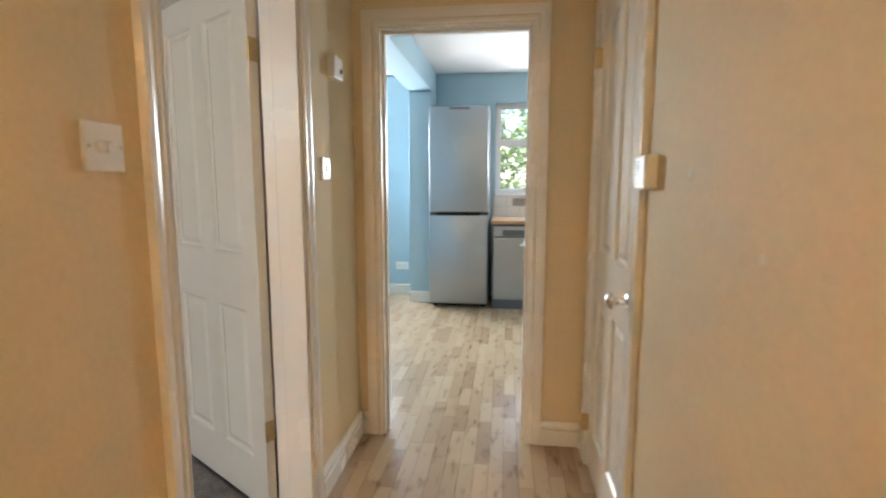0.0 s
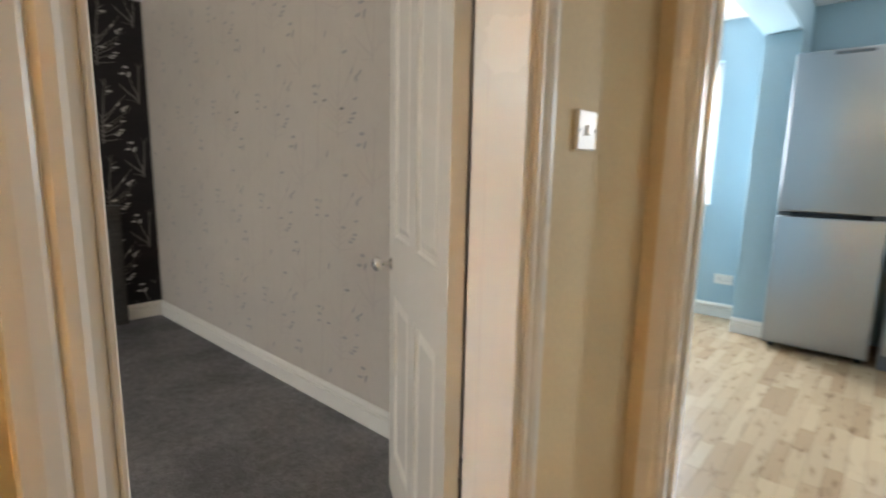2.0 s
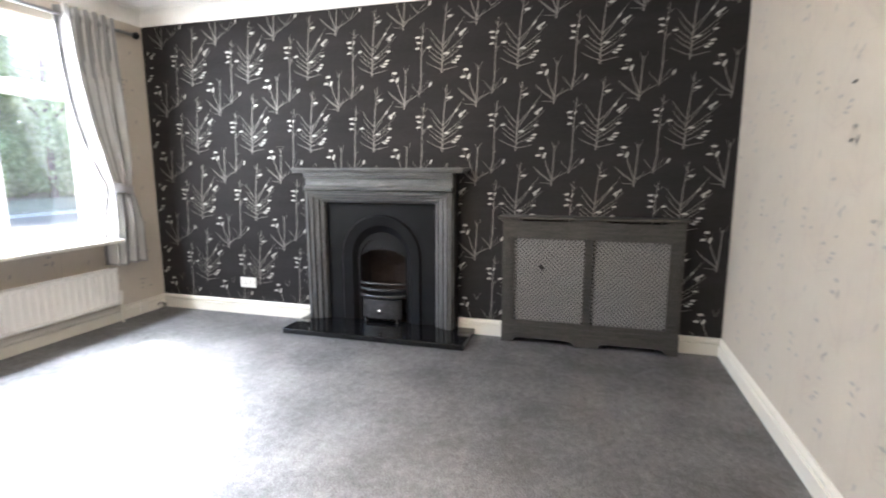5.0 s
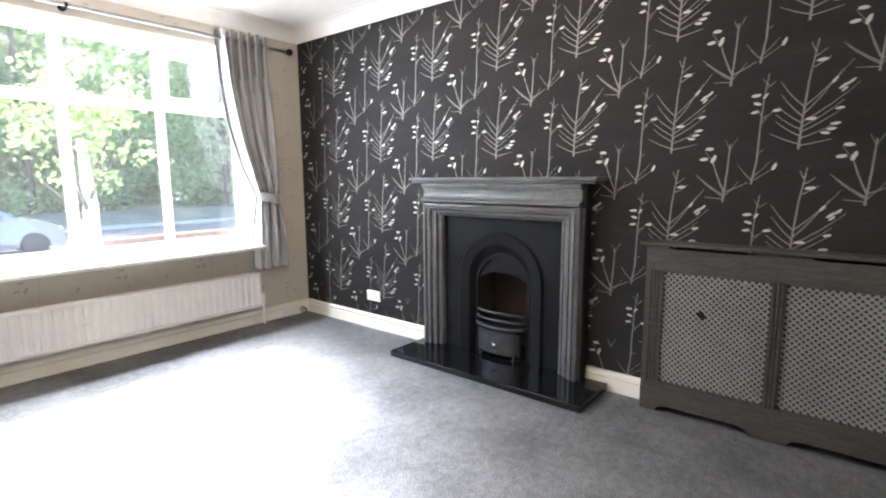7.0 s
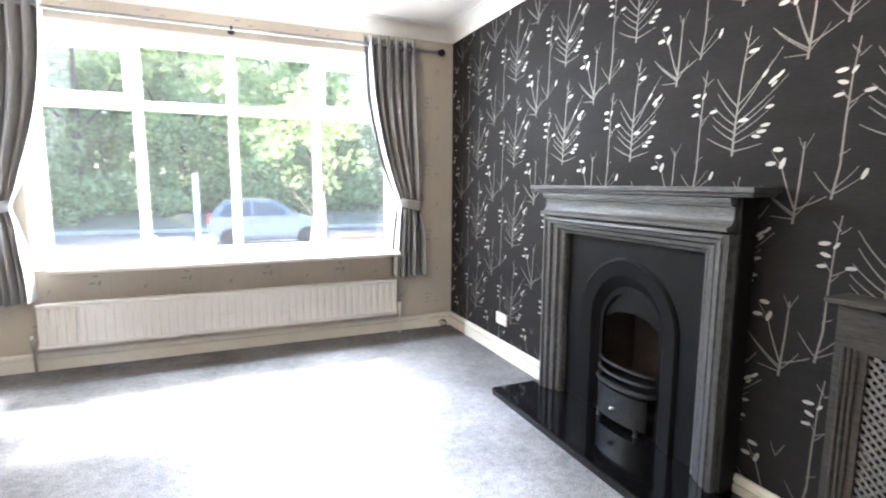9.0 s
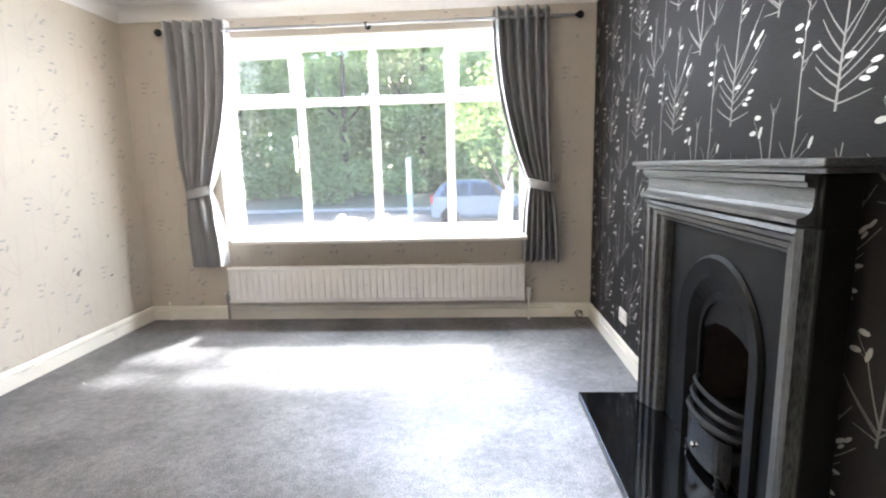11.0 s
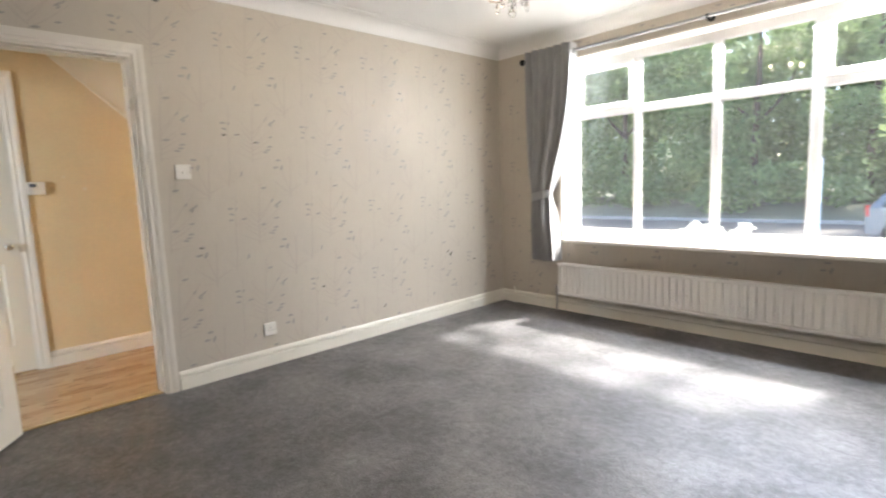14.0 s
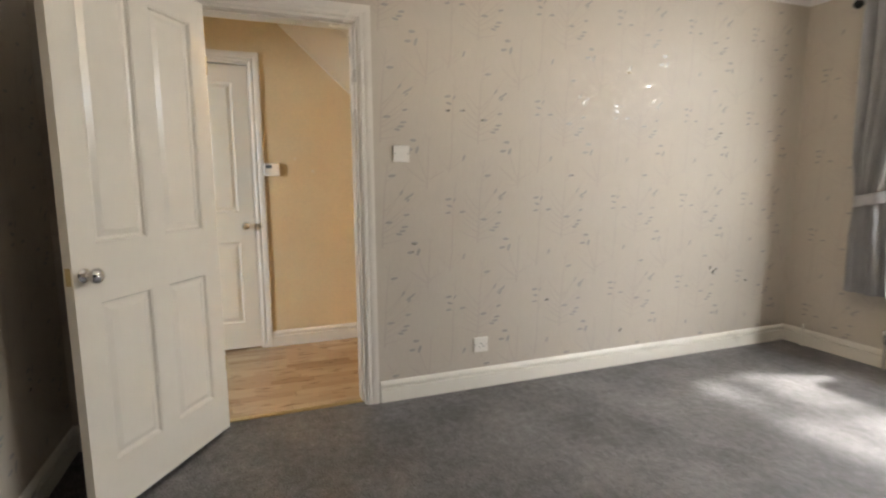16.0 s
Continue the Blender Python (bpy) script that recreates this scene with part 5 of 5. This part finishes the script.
single("worktop", box(0.02, 2.195, 5.56, YB - 0.002, 0.868, 0.907, 0.006, 2), M_WORKTOP, "oak block kitchen worktop", "worktop")
splash = thing("splashback", pose(0.02, YB, 0.909), "white glazed tile splashback", "tiles")
tile_me = mesh_of("tile", box(-0.072, 0.072, -0.008, 0, 0, 0.108, 0.002), M_TILE)
for k in range(13):
    for r in range(2):
        t = new("tile", tile_me)
        t.parent = splash
        t.location = (0.076 + k * 0.148, -0.001, r * 0.111)
sk = wall_plate("wall_socket", pose(0.31, YB - 0.010, 1.07) @ ON_NORTH, 0.146, 0.086, "brushed steel double socket above the worktop", "socket", 2, True)
for o in sk.children:
    if o.name.startswith(("plate", "rocker")):
        o.data.materials[0] = M_STEEL
    if o.name.startswith("rocker"):
        o.data.materials[0] = M_APPDARK


def kitchen_window(name, x0, x1, z0, z1, split, label):
    w = thing(name, pose(0, 0, 0), label, "window", kind="structure")
    y0, y1 = YB + 0.10, YB + 0.16
    f = 0.06
    part("frame", join(bar(x0, x1, y0, y1, z0, z0 + f), bar(x0, x1, y0, y1, z1 - f, z1), bar(x0, x0 + f, y0 + 0.001, y1 - 0.001, z0 + f - 0.006, z1 - f + 0.006), bar(x1 - f, x1, y0 + 0.001, y1 - 0.001, z0 + f - 0.006, z1 - f + 0.006)), M_UPVC, w)
    xm = (x0 + x1) / 2
    part("mullion", bar(xm - 0.035, xm + 0.035, y0 + 0.002, y1 - 0.002, z0 + f, z1 - f), M_UPVC, w)
    for a, b in ((x0 + f, xm - 0.035), (xm + 0.035, x1 - f)):
        part("transom", bar(a - 0.004, b + 0.004, y0 + 0.003, y1 - 0.003, split - 0.04, split + 0.04), M_UPVC, w)
        for c, d in ((z0 + f, split - 0.04), (split + 0.04, z1 - f)):
            p = part("pane", box(a, b, y0 + 0.028, y0 + 0.032, c, d), M_GLASS, w)
            p.visible_shadow = False
    structure(name + "_sill", box(x0 - 0.0, x1 + 0.0, YB - 0.02, y0, z0 - 0.02, z0 + 0.006, 0.004), M_UPVC, "white tiled window sill", "window sill")


kitchen_window("window_2", KWIN[0], KWIN[1], KWIN[2], KWIN[3], 1.72, "white kitchen window over the worktop")
kitchen_window("window_3", KWIN2[0], KWIN2[1], KWIN2[2], KWIN2[3], 1.75, "white kitchen window beside the pier")

# ---- outside ----
random.seed(7)
HZ = 600.0
gs = bmesh.new()
prof_g = [(-HZ, -0.2), (-60, -0.2), (-23.4, -0.2), (-22.0, -0.60), (-20.6, -0.64), (-20.58, -0.76), (-14.0, -0.76), (-13.98, -0.65), (-12.4, -0.62), (-8.0, -0.48), (-2.2, -0.30), (-1.955, -0.30), (6.46, -0.32), (12, -0.32), (HZ, -0.32)]
rows = [[gs.verts.new((x, y, z)) for x in (-HZ, -40, 0, 40, HZ)] for y, z in prof_g]
for a, b in zip(rows, rows[1:]):
    for i in range(4):
        gs.faces.new((a[i], a[i + 1], b[i + 1], b[i]))
structure("ground", gs, M_GROUND, "grassy ground falling away towards the road", "ground")
structure("road", slab("Z", -0.78, -0.755, -150, 150, -20.58, -14.0), M_ROAD, "grey asphalt road", "road")
structure("pavement", slab("Z", -0.72, -0.605, -150, 150, -13.98, -12.2), M_DRIVE, "pale concrete pavement along the road", "pavement")
structure("kerb", box(-150, 150, -20.75, -20.58, -0.78, -0.63, 0.01), M_KERB, "concrete kerb at the far roadside", "kerb")


def slope(y):
    for (ya, za), (yb, zb) in zip(prof_g, prof_g[1:]):
        if ya <= y <= yb:
            return za + (zb - za) * (y - ya) / (yb - ya)
    return -0.7


structure("driveway", prism([(y, slope(y) + 0.02) for y in (-12.0, -8.0, -2.2, -2.0)] + [(-2.0, -0.5), (-12.0, -1.4)], "X", -5.6, 0.6), M_DRIVE, "pale sunlit paved drive in front of the house", "drive")


def leaf_cloud(rng, centres, per, size, flat=0.6):
    """Many small leaves scattered through clumps: (x, y, z, rx, ry, rz) each."""
    verts, faces = [], []
    for cx, cy, cz, rx, ry, rz in centres:
        d = rng.normal(size=(per, 3))
        d /= np.linalg.norm(d, axis=1)[:, None]
        r = rng.uniform(0.45, 1.0, per) ** 0.5
        p = np.array([cx, cy, cz]) + d * r[:, None] * np.array([rx, ry, rz])
        a = rng.normal(size=(per, 3))
        a /= np.linalg.norm(a, axis=1)[:, None]
        b = np.cross(a, rng.normal(size=(per, 3)))
        b /= np.linalg.norm(b, axis=1)[:, None]
        s = size * rng.uniform(0.6, 1.3, per)[:, None]
        quad = np.stack([p - a * s, p + b * s * flat * 0.6, p + a * s, p - b * s * flat * 0.6], axis=1)
        base = len(verts)
        verts += quad.reshape(-1, 3).tolist()
        faces += [[base + 4 * k + i for i in range(4)] for k in range(per)]
    return verts, faces


def leaves_object(name, data, mat, parent=None):
    me = bpy.data.meshes.new(name)
    me.from_pydata(data[0], [], data[1])
    me.materials.append(mat)
    ob = new(name, me)
    if parent is not None:
        ob.parent = parent
    return ob


rng = np.random.default_rng(11)
wood = []
for k in range(760):
    x = rng.uniform(-34, 30)
    row = rng.uniform(0, 1)
    y = -22.2 - 5.5 * row
    z = -0.25 + (0.4 + 10.5 * rng.uniform(0, 1) ** 1.15)
    wood.append((x, y - 0.12 * z, z, rng.uniform(0.7, 1.7), rng.uniform(0.6, 1.3), rng.uniform(0.6, 1.3)))
tagged(leaves_object("woodland", leaf_cloud(rng, wood, 330, 0.165), M_LEAVES), "dense green woodland edge across the road", "woods", kind="stuff")
wood_far = [(rng.uniform(-60, 55), -31 - rng.uniform(0, 6), -0.5 + 13 * rng.uniform(0, 1) ** 1.3, 3.0, 2.0, 2.2) for k in range(420)]
tagged(leaves_object("woodland_behind", leaf_cloud(rng, wood_far, 260, 0.42), M_LEAVES), "deeper trees behind the woodland edge", "woods", kind="stuff")
for k in range(9):
    x = -26 + k * 6.0 + rng.uniform(-1.5, 1.5)
    t = thing("tree", pose(x, -24.5 + rng.uniform(-1, 1), -0.25), "dark bare lower trunk in the woodland edge", "tree", "roadside trees")
    lean = rng.uniform(-0.4, 0.4)
    part("trunk", tube([(0, 0, 0), (lean * 0.3, 0, 2.5), (lean, 0.1, 5.5), (lean * 1.3, 0.2, 9)], 0.20, 10, 0.35), M_BARK, t, smooth=True)
    for s in (-1, 1):
        part("limb", tube([(lean * 0.6, 0, 3.6), (lean * 0.7 + s * 0.9, 0.1, 4.6), (lean + s * 1.6, 0.1, 6.2)], 0.09, 8, 0.3), M_BARK, t, smooth=True)
# the back garden beyond the kitchen
hedge = [(rng.uniform(-7, 7), rng.uniform(15.5, 18.0), -0.3 + 4.6 * rng.uniform(0, 1), rng.uniform(0.6, 1.2), 0.7, rng.uniform(0.5, 0.9)) for k in range(110)]
tagged(leaves_object("garden_hedge", leaf_cloud(rng, hedge, 220, 0.12), M_LEAVES), "tall green hedge behind the back garden", "hedge", kind="stuff")
# the pale young tree in the front garden
GX, GY = -4.02, -6.4
pale = thing("garden_tree", pose(GX, GY, slope(GY)), "young garden tree with pale sunlit leaves", "tree")
part("trunk", tube([(0, 0, 0), (0.03, 0.02, 0.7), (-0.02, 0.0, 1.3), (0.02, 0.02, 2.2)], 0.17, 12, 0.35), M_PALEBARK, pale, smooth=True)
for k in range(7):
    a = k * 0.9
    part("limb", tube([(0, 0, 1.0 + 0.14 * k), (0.3 * math.cos(a), 0.3 * math.sin(a), 1.4 + 0.16 * k), (0.62 * math.cos(a), 0.62 * math.sin(a), 1.75 + 0.2 * k)], 0.03, 7, 0.3), M_BARK, pale, smooth=True)
clumps = []
for k in range(34):
    a, r = rng.uniform(0, 6.28), 0.75 * rng.uniform(0, 1) ** 0.5
    z = 1.45 + 1.9 * rng.uniform(0, 1)
    clumps.append((r * math.cos(a), r * math.sin(a), z, 0.24, 0.24, 0.2))
leaves_object("crown", leaf_cloud(rng, clumps, 46, 0.055, 0.9), M_LEAVES_PALE, pale)
# flowering shrub close under the window
shrub = thing("flower_shrub", pose(-2.10, -3.5, slope(-3.5)), "low garden shrub topped with white flowers", "shrub")
for k in range(5):
    a = k * 1.25
    part("stem", tube([(0, 0, 0), (0.12 * math.cos(a), 0.12 * math.sin(a), 0.4), (0.26 * math.cos(a), 0.2 * math.sin(a), 0.78)], 0.012, 6, 0.5), M_BARK, shrub)
leaves_object("foliage", leaf_cloud(rng, [(0.22 * math.cos(k), 0.16 * math.sin(k), 0.5 + 0.06 * (k % 4), 0.2, 0.17, 0.2) for k in range(10)], 60, 0.035, 0.9), M_LEAVES, shrub)
leaves_object("flowers", leaf_cloud(rng, [(0.30 * math.cos(k * 0.7), 0.2 * math.sin(k * 0.7), 0.88 + 0.05 * (k % 3), 0.08, 0.07, 0.05) for k in range(9)], 30, 0.03, 1.2), M_PETAL, shrub)
post = thing("sign_post", pose(-2.04, -8.75, slope(-8.75)), "slim blue grey post with a pale upper face", "post")
part("pole", box(-0.052, 0.052, -0.04, 0.04, 0, 1.93, 0.012, 2), M_BLUEPOST, post)
part("board", box(-0.046, 0.046, 0.041, 0.055, 1.15, 1.91, 0.006), M_SIGN, post, "plain pale strip")


def car(m):
    """A small hatchback: +x is its nose, the origin on the road below its middle."""
    c = thing("parked_car", m, "silver blue small hatchback parked at the kerb", "car")
    side = [(-1.78, 0.30), (-1.82, 0.55), (-1.80, 0.80), (-1.74, 0.95), (-1.50, 1.28), (-1.34, 1.42), (-1.05, 1.49), (-0.4, 1.50), (0.15, 1.45), (0.55, 1.22), (0.88, 0.98), (1.35, 0.90), (1.66, 0.78), (1.80, 0.60), (1.82, 0.35), (1.74, 0.24), (1.48, 0.22), (1.44, 0.40), (1.32, 0.56), (1.14, 0.62), (0.96, 0.56), (0.84, 0.40), (0.80, 0.22), (-0.82, 0.22), (-0.86, 0.40), (-0.98, 0.56), (-1.16, 0.62), (-1.34, 0.56), (-1.46, 0.40), (-1.50, 0.24)]
    bm = bmesh.new()
    rows = []
    for y, inset in ((-0.80, 0.0), (-0.84, 0.0), (0.84, 0.0), (0.80, 0.0)):
        rows.append([bm.verts.new((x, y * (1 - 0.20 * max(0.0, (z - 0.92) / 0.58)), z)) for x, z in side])
    for a, b in zip(rows, rows[1:]):
        for i in range(len(side)):
            j = (i + 1) % len(side)
            bm.faces.new((a[i], a[j], b[j], b[i]))
    bm.faces.new(rows[0]), bm.faces.new(rows[-1])
    body = part("body", bm, M_CARPAINT, c)
    for s in (-1, 1):
        for pts in ([(-1.50, 0.98), (-1.30, 1.32), (-0.55, 1.42), (-0.55, 0.98)], [(-0.47, 0.98), (-0.47, 1.42), (0.10, 1.38), (0.50, 1.12), (0.62, 0.98)]):
            wb = bmesh.new()
            for off in (0.004, -0.02):
                vs = [wb.verts.new((x, s * (0.84 * (1 - 0.20 * max(0.0, (z - 0.92) / 0.58)) + off), z)) for x, z in pts]
                wb.faces.new(vs)
            part("side_window", wb, M_CARGLASS, c, "dark tinted glass")
        part("headlight", box(1.60, 1.78, s * 0.50, s * 0.78, 0.60, 0.74, 0.03), M_RIM, c, "clear headlight")
        part("tail_light", box(-1.815, -1.72, s * 0.62, s * 0.80, 0.72, 1.02, 0.02), M_LAMPRED, c, "red tail light")
        part("door_mirror", box(0.50, 0.62, s * 0.84, s * 0.98, 0.95, 1.07, 0.02), M_CARPAINT, c)
        part("sill_trim", box(-0.80, 0.78, s * 0.835, s * 0.85, 0.24, 0.33, 0.01), M_APPDARK, c, "black sill trim")
    part("windscreen", prism([(0.19, 1.432), (0.54, 1.218), (0.86, 0.995), (0.87, 1.01), (0.555, 1.235), (0.20, 1.447)], "Y", -0.66, 0.66), M_CARGLASS, c, "dark windscreen")
    part("rear_window", prism([(-1.735, 0.98), (-1.512, 1.28), (-1.36, 1.41), (-1.375, 1.42), (-1.53, 1.285), (-1.75, 0.985)], "Y", -0.62, 0.62), M_CARGLASS, c, "dark rear window")
    for x in (-1.16, 1.14):
        for s in (-1, 1):
            w = part("wheel", lathe([(0.20, -0.09), (0.285, -0.095), (0.305, -0.07), (0.305, 0.07), (0.285, 0.095), (0.20, 0.09)], 28, "Y"), M_TYRE, c, "black tyre", True)
            w.location = (x, s * 0.745, 0.305)
            part("rim", join(lathe([(0.205, -0.085), (0.205, 0.085), (0.19, 0.07), (0.05, 0.075), (0.05, -0.075), (0.19, -0.07)], 24, "Y")), M_RIM, w, "alloy wheel rim", True)
    return c


car(pose(-3.83, -15.2, -0.755, 0, 0, 180))
low_wall = single("garden_wall", box(-9.0, -5.6, -12.2, -11.95, -0.75, -0.25, 0.01), M_BRICK, "low brick garden wall by the pavement", "wall")

# ---- laminate staves ----
STAVE_W, STAVE_L = 0.066, 0.36


def stave_box(bm, x0, x1, y0, y1):
    g = 0.0007
    return bm_box(bm, x0 + g, x1 - g, y0 + g, y1 - g, -0.0135, -0.002)


random.seed(5)
stave_cells = []
ncol = int((2.2 + 2.6) / STAVE_W) + 1
for c in range(ncol):
    x0 = -2.6 + c * STAVE_W
    x1 = min(x0 + STAVE_W, 2.2)
    y = YS - random.uniform(0, STAVE_L)
    while y < YB:
        L = STAVE_L * random.choice((0.7, 0.85, 1.0, 1.15, 1.3))
        ya, yb = max(y, YS), min(y + L, YB)
        y += L
        hall = XE + 0.047 < (x0 + x1) / 2 < 1.5
        if yb <= YK + 0.1 and not hall:
            continue
        if ya < YK + 0.1 and not hall:
            ya = YK + 0.1
        if yb - ya < 0.02:
            continue
        stave_cells.append((max(x0, XE + 0.047) if yb <= YK + 0.1 else x0, x1, ya, yb))
near = [s for s in stave_cells if -0.70 < s[0] and s[1] < 0.60 and 0.9 < s[2] < 4.6][:300]
rest = [s for s in stave_cells if s not in near]
shared = {}
for x0, x1, ya, yb in near:
    key = (round(x1 - x0, 3), round(yb - ya, 3))
    if key not in shared:
        bm = bmesh.new()
        stave_box(bm, 0, x1 - x0, 0, yb - ya)
        shared[key] = mesh_of("stave", bm, M_STAVE)
    ob = new("stave", shared[key])
    ob.parent = floor_hall if yb < YK + 0.1 else floor_kitchen
    ob.location = (x0, ya, 0)
sv, sf = [], []
for x0, x1, ya, yb in rest:
    g, b = 0.0007, len(sv)
    sv += [(x0 + g, ya + g, -0.0135), (x1 - g, ya + g, -0.0135), (x1 - g, yb - g, -0.0135), (x0 + g, yb - g, -0.0135), (x0 + g, ya + g, -0.002), (x1 - g, ya + g, -0.002), (x1 - g, yb - g, -0.002), (x0 + g, yb - g, -0.002)]
    sf += [[b + i for i in f] for f in ((4, 5, 6, 7), (0, 1, 5, 4), (1, 2, 6, 5), (2, 3, 7, 6), (3, 0, 4, 7))]
me = bpy.data.meshes.new("staves")
me.from_pydata(sv, [], sf)
me.materials.append(M_STAVE)
ob = new("staves", me)
ob.parent = floor_kitchen
tagged(ob, "outlying laminate staves", kind="stuff")
